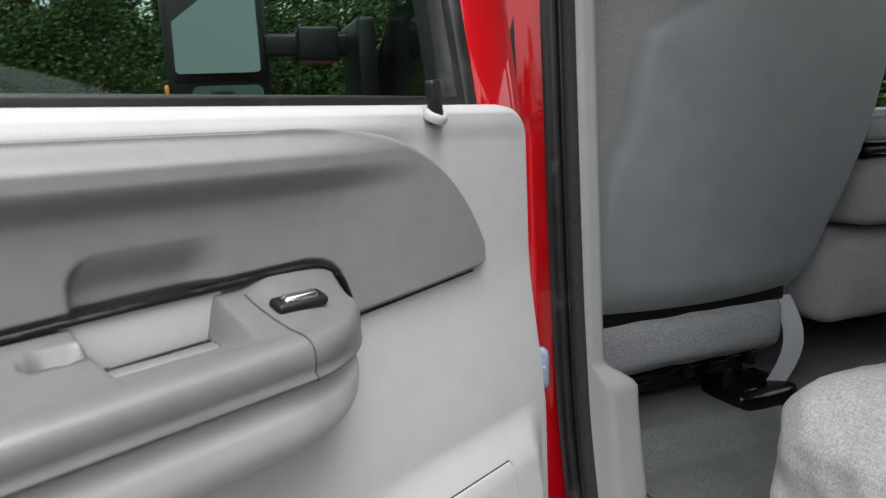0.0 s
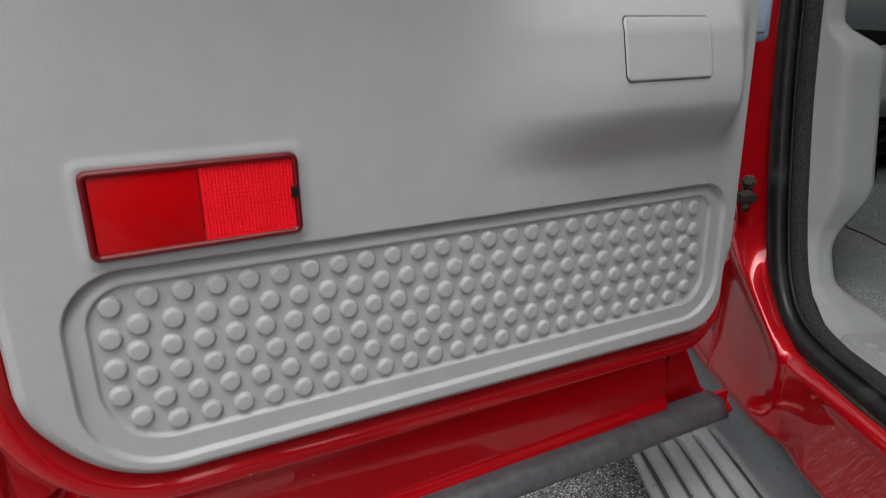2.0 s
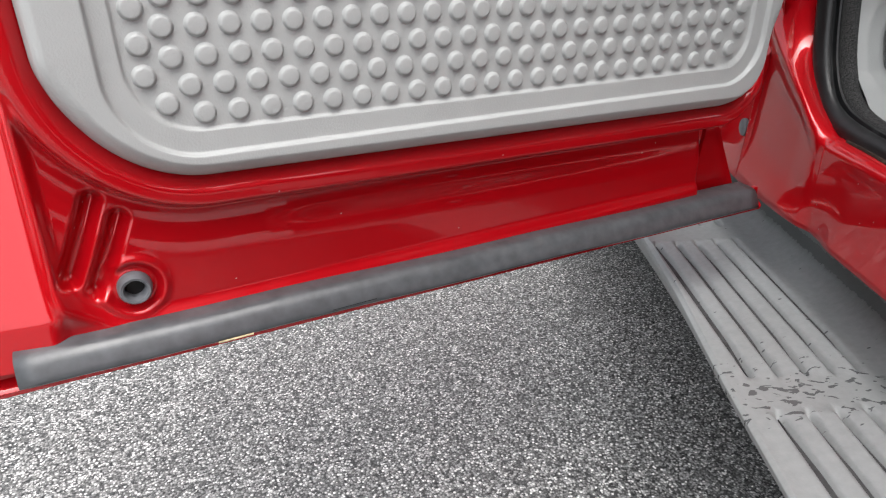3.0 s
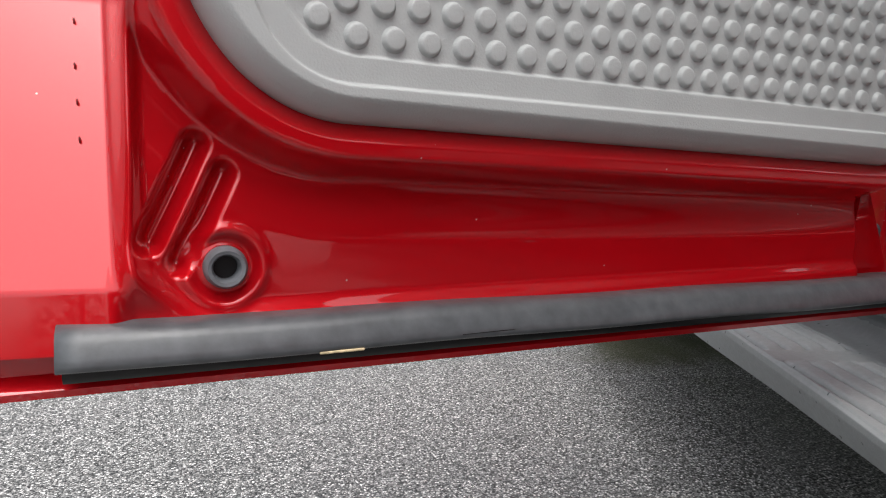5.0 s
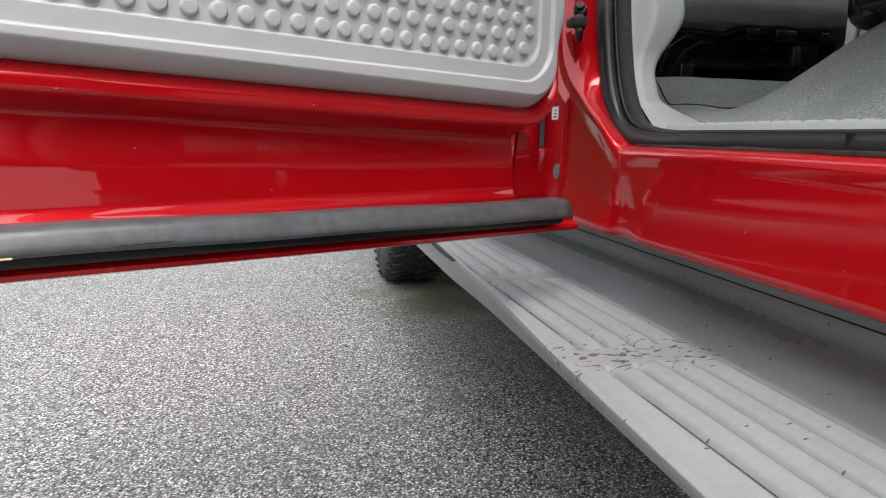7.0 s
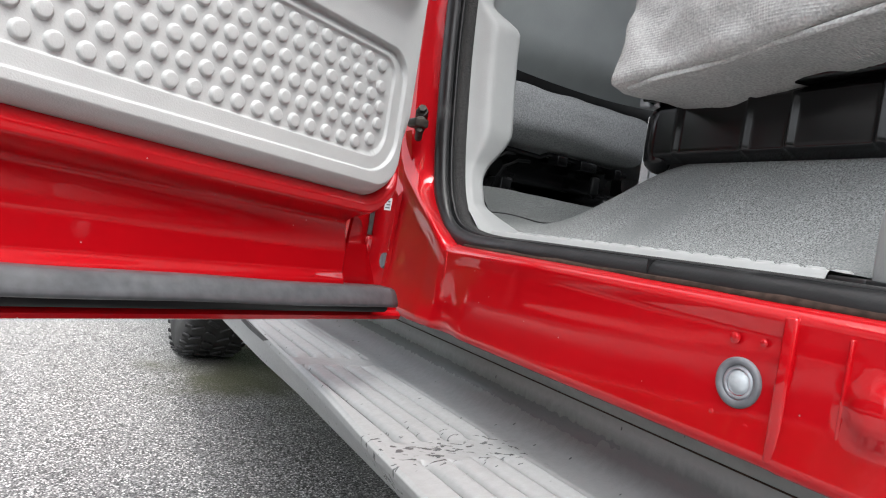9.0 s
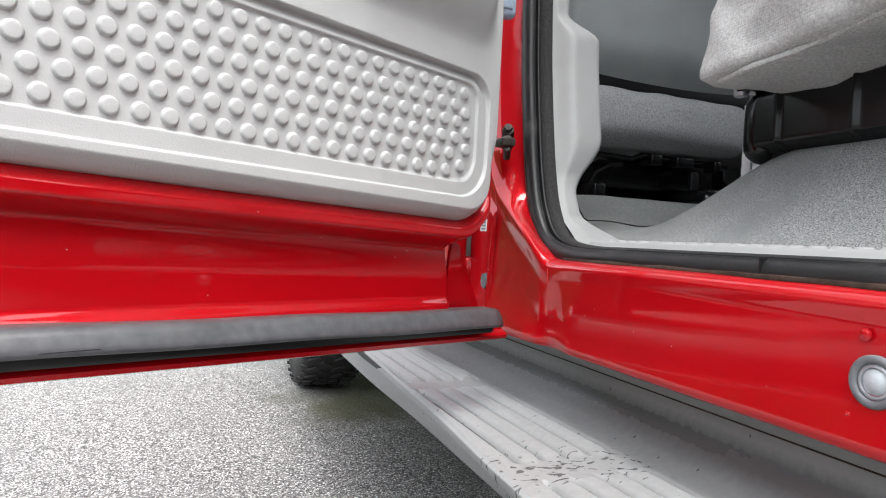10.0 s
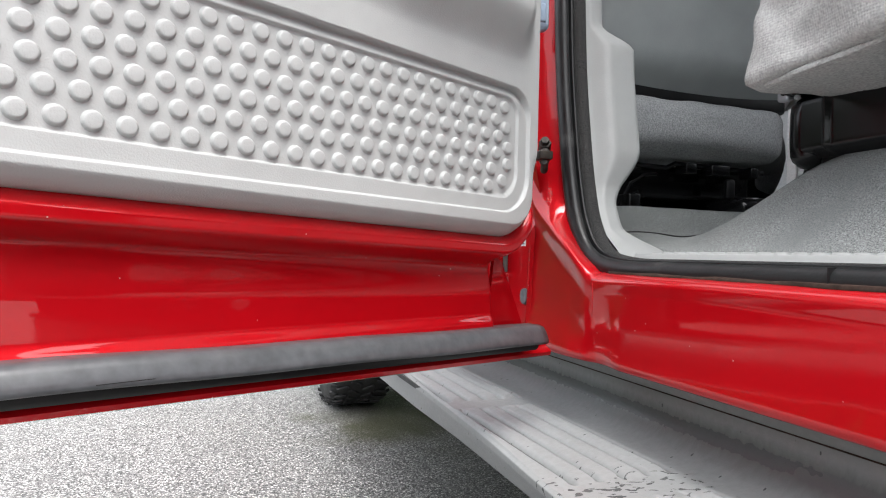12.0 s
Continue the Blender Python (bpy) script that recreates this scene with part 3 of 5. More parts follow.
FACE_LEFT = pose(0, 0, 0, 0, -90, 0)      # turns z to the truck's left
FACE_BACK = pose(0, 0, 0, 90, 0, 0)       # turns z to the rear


def sill_fittings():
    lamp_m = TRUCK @ pose(-0.0180, -0.5345, 0.5650) @ FACE_LEFT
    ring = lathe([(0.0200, 0.0), (0.0200, 0.0026), (0.0188, 0.0038), (0.0152, 0.0038), (0.0140, 0.0026), (0.0133, 0.001), (0.0133, -0.001)], 40)
    lamp = part("sill_plug", ring, PLUG, truck, "grey rubber ring with a milky lens in the red sill", lamp_m)
    part("plug_cup", lathe([(0.0135, 0.0013), (0.0123, 0.0026), (0.0108, 0.0026), (0.0100, 0.001)], 36), STEEL, lamp, "", lamp_m)
    part("plug_lens", lathe([(0.0001, 0.0046), (0.0041, 0.0042), (0.0074, 0.0030), (0.0097, 0.0013), (0.0103, 0.0005)], 36), CLEARLENS, lamp, "milky grey lens", lamp_m)
    for v, z, r in ((-0.547, 0.5335, 0.0058), (-0.5155, 0.5365, 0.0045), (-0.5255, 0.599, 0.0062), (-0.551, 0.600, 0.0040)):
        screw("rivet", r * 0.8, 0.0013, RED, truck, TRUCK @ pose(-0.0195, v, z) @ FACE_LEFT)
    # striker bolts and door check on the pillar
    bolt_m = TRUCK @ pose(-0.036, 0.085, 0.835) @ pose(0, 0, 0, 70, 0, -25)
    cat = part("hinge_bolt", lathe([(0.0001, 0.012), (0.006, 0.012), (0.0068, 0.010), (0.0068, 0.004), (0.010, 0.003), (0.010, -0.02)], 6), RUSTY, truck, "dirty black hinge bolts", bolt_m)
    for dz, r in ((-0.018, 0.009), (-0.034, 0.006)):
        part("bolt_head", lathe([(0.0001, 0.010), (r * 0.7, 0.010), (r, 0.006), (r, -0.02)], 8), RUSTY, cat, "", TRUCK @ pose(-0.037, 0.083, 0.835 + dz) @ pose(0, 0, 0, 70, 0, -25))
    part("bolt_bracket", block(-0.052, -0.028, 0.07, 0.10, 0.808, 0.822, 0.003), RUSTY, cat, "", TRUCK)
    # translucent striker guide higher up
    guide = part("hinge_cover", block(-0.056, -0.026, 0.092, 0.118, 1.018, 1.085, 0.011, 4), GUIDE, truck, "clear bluish plastic cover on the pillar")
    part("cover_rib", block(-0.058, -0.036, 0.088, 0.094, 1.03, 1.06, 0.003), GUIDE, guide)
    # paper sticker and plug low in the hinge gap
    st = part("sticker", block(-0.052, -0.051, 0.115, 0.140, 0.672, 0.692, 0.0), PAPER, truck, "white paper sticker with grey print")
    for k in range(3):
        part("print_bar", block(-0.0526, -0.0522, 0.118, 0.135 - 0.004 * k, 0.675 + 0.005 * k, 0.677 + 0.005 * k, 0.0), INK, st)
    part("jamb_plug", lathe([(0.0001, 0.002), (0.008, 0.004), (0.013, 0.004), (0.014, 0.0)], 24), PLUG, truck, "grey rubber plug", TRUCK @ pose(-0.0230, 0.172, 0.587) @ FACE_LEFT)


sill_fittings()


def rear_quarter_trim():
    # rounded foot of the trim behind the door opening; it meets the end of the sill plate
    part("quarter_trim", cushion(0.072, 0.140, -0.90, -0.563, 0.640, 0.735, 0.003, 0.022, 0.0, 24), PALE, truck, "pale grey rounded trim behind the sill plate")


def cab_interior():
    # pale pillar trim: lip along the seal, a wide bulge at hip height, narrowing to a foot at the sill
    def pillar_trim(s, t):
        z = 0.646 + (1.93 - 0.646) * s ** 1.5
        v0 = 0.118
        for (za, va), (zb, vb) in zip(((0.64, -0.055), (0.665, -0.012), (0.70, 0.035), (0.77, 0.068), (0.86, 0.086), (0.95, 0.1), (1.05, 0.108)), ((0.665, -0.012), (0.70, 0.035), (0.77, 0.068), (0.86, 0.086), (0.95, 0.1), (1.05, 0.108), (1.93, 0.135))):
            if za <= z <= zb:
                v0 = va + (vb - va) * (z - za) / (zb - za)
        wide = smooth(0.735, 0.835, z) * (1 - smooth(1.0, 1.045, z))
        w = 0.026 + 0.047 * wide + 0.055 * (1 - smooth(0.655, 0.715, z)) ** 1.5
        back = 0.006 + 0.020 * wide
        a = t * 3
        if a < 1:
            u, v = 0.040 + w * a, v0 - back * smooth(0, 0.5, a)
        elif a < 2:
            ang = (a - 1) * math.pi / 2
            r = 0.012
            u, v = 0.040 + w + r * math.sin(ang), v0 - back + r * (1 - math.cos(ang))
        else:
            u, v = 0.040 + w + 0.012, v0 - back + 0.012 + (a - 2) * 0.22
        return (u, v, z)
    part("pillar_trim", sheet(pillar_trim, 160, 36), PALE, truck, "pale grey moulded plastic pillar trim")
    # scuff plate with round studs on the sill
    def scuff(s, t):
        v = -0.045 - 0.506 * t
        e = min(s, 1 - s) * 2
        return (0.040 + 0.078 * s, v, 0.6635 - 0.009 * (1 - smooth(0, 0.10, s)) - 0.002 * (1 - smooth(0, 0.14, 1 - s)))
    plate = part("scuff_plate", sheet(scuff, 40, 8), PALE, truck, "pale grey sill plate with round studs")
    part("plate_end", block(0.046, 0.118, -0.0475, -0.0425, 0.640, 0.6637, 0.002), PALE, plate)
    me = lathe([(0.0001, 0.0028), (0.0058, 0.0028), (0.0074, 0.0018), (0.0084, 0.0)], 14)
    me.materials.append(PALE)
    for i in range(20):
        for j, u in enumerate((0.062, 0.080, 0.098)):
            v = -0.075 - i * 0.024 - (j % 2) * 0.012
            part("stud", me, PALE, plate, "", TRUCK @ pose(u, v, 0.6633))
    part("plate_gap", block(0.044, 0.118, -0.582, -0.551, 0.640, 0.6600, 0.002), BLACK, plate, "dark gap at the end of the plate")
    # carpet: low at the sill, rising to the front seat's riser and to the platform below the rear seat
    def floor_z(u, v):
        front = 0.638 + 0.030 * smooth(0.110, 0.130, u) + 0.012 * smooth(0.10, 0.3, u) + 0.03 * smooth(-0.05, 0.26, v)
        front += 0.058 * smooth(0.275, 0.345, v)
        hump = smooth(0.14, -0.22, v)
        rise = 0.638 + 0.028 * smooth(0.110, 0.122, u) + 0.150 * smooth(0.105, 0.30, u)
        return front * (1 - hump) + max(front, rise) * hump
    def floor(s, t):
        u, v = 0.05 + 1.65 * s ** 1.5, -1.05 + 2.2 * t
        return (u, v, floor_z(u, v) + 0.0015 * noise.noise((u * 14, v * 14, 0)))
    carpet = part("floor_carpet", sheet(floor, 150, 220), CARPET, truck, "grey carpet on the cab floor")
    line = bend([(0.235, 0.34, 0), (0.245, 0.24, 0), (0.252, 0.10, 0), (0.262, 0.0, 0), (0.30, -0.045, 0), (0.40, -0.055, 0)], 40)
    part("carpet_seam", tube([(p.x, p.y, floor_z(p.x, p.y) + 0.0008) for p in line], 0.0016, 6), BLACK, carpet, "dark carpet seam")


cab_interior()


def cab_shell():
    part("roof", block(0.02, 1.75, -1.12, 0.95, 1.93, 1.99, 0.03), RED, truck, "red painted roof")
    part("headliner", block(0.06, 1.7, -1.08, 0.92, 1.912, 1.928, 0.004), HEAD, truck)
    part("rear_wall", block(0.05, 1.70, -1.16, -1.10, 0.55, 1.36, 0.01), RED, truck)
    part("rear_pillar", block(0.02, 0.16, -1.17, -1.08, 0.55, 1.93, 0.02), RED, truck)
    part("rear_pillar", block(1.60, 1.74, -1.17, -1.08, 0.55, 1.93, 0.02), RED, truck)
    for u0 in (-0.045, 1.735):
        part("bed_side", block(u0, u0 + 0.06, -3.25, -1.20, 0.62, 1.40, 0.02), RED, truck, "red bed side behind the cab")
    part("bed_floor", block(0.0, 1.75, -3.25, -1.20, 0.80, 0.86, 0.01), BLACK, truck)
    part("bed_front", block(0.0, 1.75, -1.26, -1.20, 0.62, 1.36, 0.01), RED, truck)
    part("tailgate", block(0.0, 1.75, -3.27, -3.20, 0.70, 1.40, 0.02), RED, truck)
    for u0 in (0.10, 1.65):
        m = TRUCK @ pose(u0, -2.15, 0.383) @ pose(0, 0, 0, 0, 90, 0)
        part("rear_wheel", lathe([(0.0001, -0.10), (0.21, -0.10), (0.30, -0.12), (0.37, -0.10), (0.383, 0.0), (0.37, 0.10), (0.30, 0.12), (0.21, 0.10), (0.0001, 0.10)], 48), TYRE, truck, "black rear tyre", m)
    part("far_side", block(1.70, 1.76, -1.12, 1.35, 0.53, 1.42, 0.01), PALE, truck, "pale grey far door panels")
    part("far_pillar", block(1.66, 1.75, 0.12, 0.25, 1.40, 1.93, 0.01), PALE, truck)
    part("firewall", block(0.02, 1.72, 1.30, 1.36, 0.50, 1.25, 0.01), BLACK, truck)
    part("underbody", block(0.165, 1.66, -1.1, 2.9, 0.40, 0.50, 0.02), BLACK, truck, "black underbody")
    part("dashboard", block(0.05, 1.68, 0.98, 1.32, 1.12, 1.36, 0.05, 4), MID, truck, "grey dashboard")
    wheel = part("steering_wheel", sheet(lambda s, t: (0.47 + (0.185 + 0.015 * math.cos(2 * math.pi * t)) * math.cos(2 * math.pi * s), 0.86 + 0.4 * (0.185 * math.sin(2 * math.pi * s)) + 0.015 * math.sin(2 * math.pi * t), 1.36 + (0.185 + 0.015 * math.cos(2 * math.pi * t)) * math.sin(2 * math.pi * s)), 40, 10, close_u=True, close_v=True), BLACK, truck)
    part("wheel_hub", block(0.40, 0.54, 0.85, 0.90, 1.31, 1.41, 0.02), BLACK, wheel)


cab_shell()


def front_end():
    # closed front door, its window and the tow mirror
    fd = part("front_door", block(-0.062, -0.022, 0.262, 1.24, 0.535, 1.425, 0.012), RED, truck, "closed red front door")
    part("door_panel", block(-0.020, 0.035, 0.275, 1.22, 0.60, 1.40, 0.02), TRIM, fd)
    part("belt_strip", block(-0.06, 0.012, 0.264, 1.22, 1.418, 1.448, 0.005), BLACK, fd)
    for a, b in (((-0.018, 0.205, 1.43), (0.02, 0.205, 1.93)), ((-0.022, 1.20, 1.43), (0.08, 0.80, 1.93)), ((0.03, 0.19, 1.92), (0.08, 0.80, 1.93))):
        part("window_frame", tube([a, b], 0.027, 8), BLACK, fd)
    pane = part("window_pane", slab([(0.21, 1.44), (1.19, 1.44), (0.80, 1.91), (0.21, 1.91)], 0.0, 0.004, 0.0, plane="yz"), TINT, fd, "green tinted window glass")
    pane.visible_shadow = False
    part("windshield_pillar", tube([(0.02, 1.32, 1.30), (0.06, 1.12, 1.55), (0.12, 0.86, 1.93)], 0.045, 10), BLACK, truck, "black windscreen pillar")
    part("windshield_pillar", tube([(1.72, 1.32, 1.30), (1.68, 1.12, 1.55), (1.62, 0.86, 1.93)], 0.045, 10), BLACK, truck, "black windscreen pillar")
    # fender with its wheel arch, hood
    arch = [(2.03 + 0.47 * math.cos(radians(a)), 0.40 + 0.47 * math.sin(radians(a))) for a in range(180, -1, -12)]
    out = [(1.25, 0.53), *[p for p in arch if p[1] > 0.52], (2.85, 0.53), (2.85, 1.12), (1.25, 1.26)]
    part("front_fender", slab(out, -0.058, -0.02, 0.006, plane="yz"), RED, truck, "red front fender with a wheel arch")
    part("hood", block(-0.02, 1.76, 1.36, 2.85, 1.10, 1.22, 0.05, 4), RED, truck, "red hood")
    part("wheel_housing", block(0.16, 1.56, 1.45, 2.65, 0.40, 1.08, 0.02), BLACK, truck)
    # wheel
    hub = TRUCK @ pose(0.02, 2.03, 0.383) @ pose(0, 0, 0, 0, 90, 0)
    w = 0.12
    prof = [(0.21, -w * 0.8), (0.235, -w), (0.30, -w * 1.04), (0.350, -w * 0.98), (0.372, -w * 0.86), (0.380, -w * 0.6), (0.381, 0), (0.380, w * 0.6), (0.372, w * 0.86), (0.350, w * 0.98), (0.30, w * 1.04), (0.235, w), (0.21, w * 0.8)]
    fw = part("front_wheel", lathe([(0.0001, -0.06), (0.08, -0.07), (0.12, -0.03), (0.20, -0.05), (0.215, -0.1), (0.215, 0.1), (0.0001, 0.1)], 40), STEEL, truck, "steel front wheel with an all-terrain tyre", hub)
    part("tyre", lathe(prof, 72), TYRE, fw, "black all-terrain tyre", hub)
    lug = block(-0.008, 0.008, -0.024, 0.024, 0.0, 0.010, 0.002, 1)
    lug.materials.append(TYRE)
    side_lug = block(-0.009, 0.009, -0.016, 0.016, 0.0, 0.009, 0.002, 1)
    side_lug.materials.append(TYRE)
    for k in range(40):
        a = 2 * math.pi * k / 40
        for j, (y, sk) in enumerate(((-0.078, 20), (-0.027, -30), (0.027, 30), (0.078, -20))):
            b = a + (j % 2) * math.pi / 40
            m = hub @ Matrix.Rotation(b, 4, "Z") @ pose(0.378, 0, y, 0, 90, 0) @ pose(0, 0, 0, 0, 0, 90 + sk)
            part("tread_block", lug, TYRE, fw, "", m)
        for y in (-0.108, 0.108):
            m = hub @ Matrix.Rotation(a, 4, "Z") @ pose(0.366, 0, y, 0, 90 - math.copysign(25, y), 0) @ pose(0, 0, 0, 0, 0, 90)
            part("shoulder_block", side_lug, TYRE, fw, "", m)


front_end()


def tow_mirror():
    mm = TRUCK
    body = part("side_mirror", block(-0.548, -0.285, 1.13, 1.26, 1.42, 1.87, 0.03, 4), BLACK, truck, "black tall towing mirror with two panes", mm)
    part("mirror_pane", slab(rounded(-0.105, 0.105, -0.125, 0.125, 0.012), -0.001, 0.001, 0.0), MIRROR, body, "large upper mirror glass", TRUCK @ pose(-0.418, 1.112, 1.714, -9, 0, -7))
    part("mirror_pane", slab(rounded(-0.090, 0.090, -0.055, 0.055, 0.02), -0.001, 0.001, 0.0), MIRROR, body, "small convex lower mirror glass", TRUCK @ pose(-0.400, 1.118, 1.506, -2, 0, -4))
    part("mirror_rim", slab(rounded(-0.538, -0.298, 1.572, 1.856, 0.02), 1.125, 1.135, 0.002), BLACK, body)
    part("mirror_arm", block(-0.30, -0.05, 1.13, 1.19, 1.635, 1.695, 0.01), BLACK, body)
    part("arm_bracket", block(-0.21, -0.10, 1.10, 1.21, 1.62, 1.71, 0.008), BLACK, body)
    part("arm_foot", block(-0.07, -0.02, 1.00, 1.22, 1.46, 1.72, 0.012), BLACK, body)
    for z in (1.455, 1.52):
        part("marker_lamp", block(-0.556, -0.545, 1.12, 1.15, z, z + 0.045, 0.003), AMBER, body, "amber marker lamp")


tow_mirror()


def running_board():
    V0, V1 = 1.30, -1.10
    def outer(v):
        return -0.178 + 0.030 * max(-0.5, min(1.3, v + 0.2)) - 0.006 * smooth(0.0, -0.25, v)

    def shift(v):
        return -0.014 * (v + 0.22)
    sec = [(0.0, -0.054), (0.0, -0.044), (0.0, -0.030), (0.0, -0.012), (0.0025, -0.0035), (0.008, 0.0)]
    groups = [(1.20, 0.62), (0.585, 0.183), (0.128, -0.226), (-0.282, -0.64), (-0.68, -1.04)]
    def fn(s, t):
        v = V0 + (V1 - V0) * s
        uo = outer(v)
        if t < 0.10:
            k = t / 0.10 * (len(sec) - 1)
            i = min(int(k), len(sec) - 2)
            a, z = [sec[i][j] + (sec[i + 1][j] - sec[i][j]) * (k - i) for j in (0, 1)]
            foot = -0.145 - 0.008 * smooth(0.1, 0.45, v)
            return (uo + a + (foot - uo) * (-z / 0.054) ** 1.4, v, 0.410 + z)
        if t < 0.75:
            u = uo + 0.008 + (0.0 - uo - 0.008) * (t - 0.10) / 0.65
            w = v - 0.07 * (u + 0.15)
            on = max(smooth(a, a - 0.010, w) * smooth(b - 0.001, b + 0.010, w) for a, b in groups)
            q = (u - shift(v) + 0.1490) / 0.0325
            z = 0.410
            if q < 4.5:
                f = q - math.floor(q)
                r = (q - min(4, max(0, round(q)))) * 0.0325
                z += on * (0.0075 * f ** 1.5 * (1 if 0 < q < 4 else 0) + 0.0045 * smooth(-0.9, 0.0, q) * (1 if q <= 0 else 0) - 0.0115 * math.exp(-((r - 0.0018) / 0.0054) ** 2))
            return (u, v, z)
        # concave back that climbs out of sight behind the lip
        if t > 0.95:
            return (0.0500 + 0.03 * (t - 0.95), v, 0.460 + 0.020 * (t - 0.95) / 0.05)
        a = (t - 0.75) / 0.20 * math.pi / 2
        return (0.050 * math.sin(a), v, 0.410 + 0.050 * (1 - math.cos(a)))
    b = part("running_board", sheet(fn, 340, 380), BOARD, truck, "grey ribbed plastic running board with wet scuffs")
    # a dark strip lies in each groove between the ribs
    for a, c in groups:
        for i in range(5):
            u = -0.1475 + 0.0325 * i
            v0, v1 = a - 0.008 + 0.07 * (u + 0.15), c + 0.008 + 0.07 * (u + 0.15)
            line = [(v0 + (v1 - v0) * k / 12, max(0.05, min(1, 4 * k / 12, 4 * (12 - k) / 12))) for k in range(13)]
            part("rib_groove", sweep([(-0.0044, 0.4060), (0.0056, 0.4050), (0.0056, 0.397), (-0.0044, 0.397)], [((u + shift(v), v, 0), (w, 0, 0), (0, 0, 1)) for v, w in line]), GROOVE, b, "dark strip in a groove")
    lip = [(0.0520, 0.4760), (0.0480, 0.4790), (0.0450, 0.4850), (0.0440, 0.4930), (0.0465, 0.4985), (0.0550, 0.5005), (0.160, 0.5005), (0.160, 0.470), (0.058, 0.470)]
    part("board_lip", sweep(lip, [((0, v, 0), (1, 0, 0), (0, 0, 1)) for v in (1.3, 0.1, -1.1)]), BOARD, b, "grey plastic upper lip")
    part("lip_dirt", tube([(0.0492, v, 0.4775) for v in (1.3, 0.1, -1.1)], 0.0011, 6), DIRT_SHADE, b, "line of brown dirt")
    part("board_underside", block(-0.134, 0.12, V1, V0, 0.358, 0.374, 0.006), BLACK, b)
    part("lip_gap", block(0.034, 0.160, V1, V0, 0.5015, 0.5080, 0.001), BLACK, b)
    for v in (-0.11, -0.135):
        part("trim_clip", block(0.042, 0.060, v, v + 0.010, 0.4970, 0.5040, 0.002), BLACK, b)


running_board()


# ---- seats ----
def cushion(u0, u1, v0, v1, z0, z1, puff, r_top, wrinkle=0.0, n=60, r_low=None):
    """A soft upholstered block: rounded edges, bulging faces and small folds."""
    c = Vector(((u0 + u1) / 2, (v0 + v1) / 2, (z0 + z1) / 2))
    h = Vector(((u1 - u0) / 2, (v1 - v0) / 2, (z1 - z0) / 2))
    bm = bmesh.new()
    bmesh.ops.create_cube(bm, size=2.0)
    bmesh.ops.subdivide_edges(bm, edges=bm.edges[:], cuts=n // 2, use_grid_fill=True)
    for w in bm.verts:
        p = Vector(w.co)
        r = r_top if r_low is None else r_low + (r_top - r_low) * smooth(-0.9, 0.7, p.z)
        q = Vector([p[i] * h[i] for i in range(3)])
        inner = Vector([max(-h[i] + r, min(h[i] - r, q[i])) for i in range(3)])
        d = q - inner
        if d.length > 1e-9:
            q = inner + d.normalized() * r
        bulge = [(1 - p[(i + 1) % 3] ** 2) * (1 - p[(i + 2) % 3] ** 2) for i in range(3)]
        for i in range(3):
            q[i] += p[i] * puff * bulge[i]
        if wrinkle:
            g = c + q
            q += d.normalized() * wrinkle * (noise.noise(g * 14) + 0.5 * noise.noise(g * 31)) if d.length > 1e-9 else Vector((0, 0, wrinkle * noise.noise(g * 14)))
        w.co = c + q
    return of_bm(bm, 80)


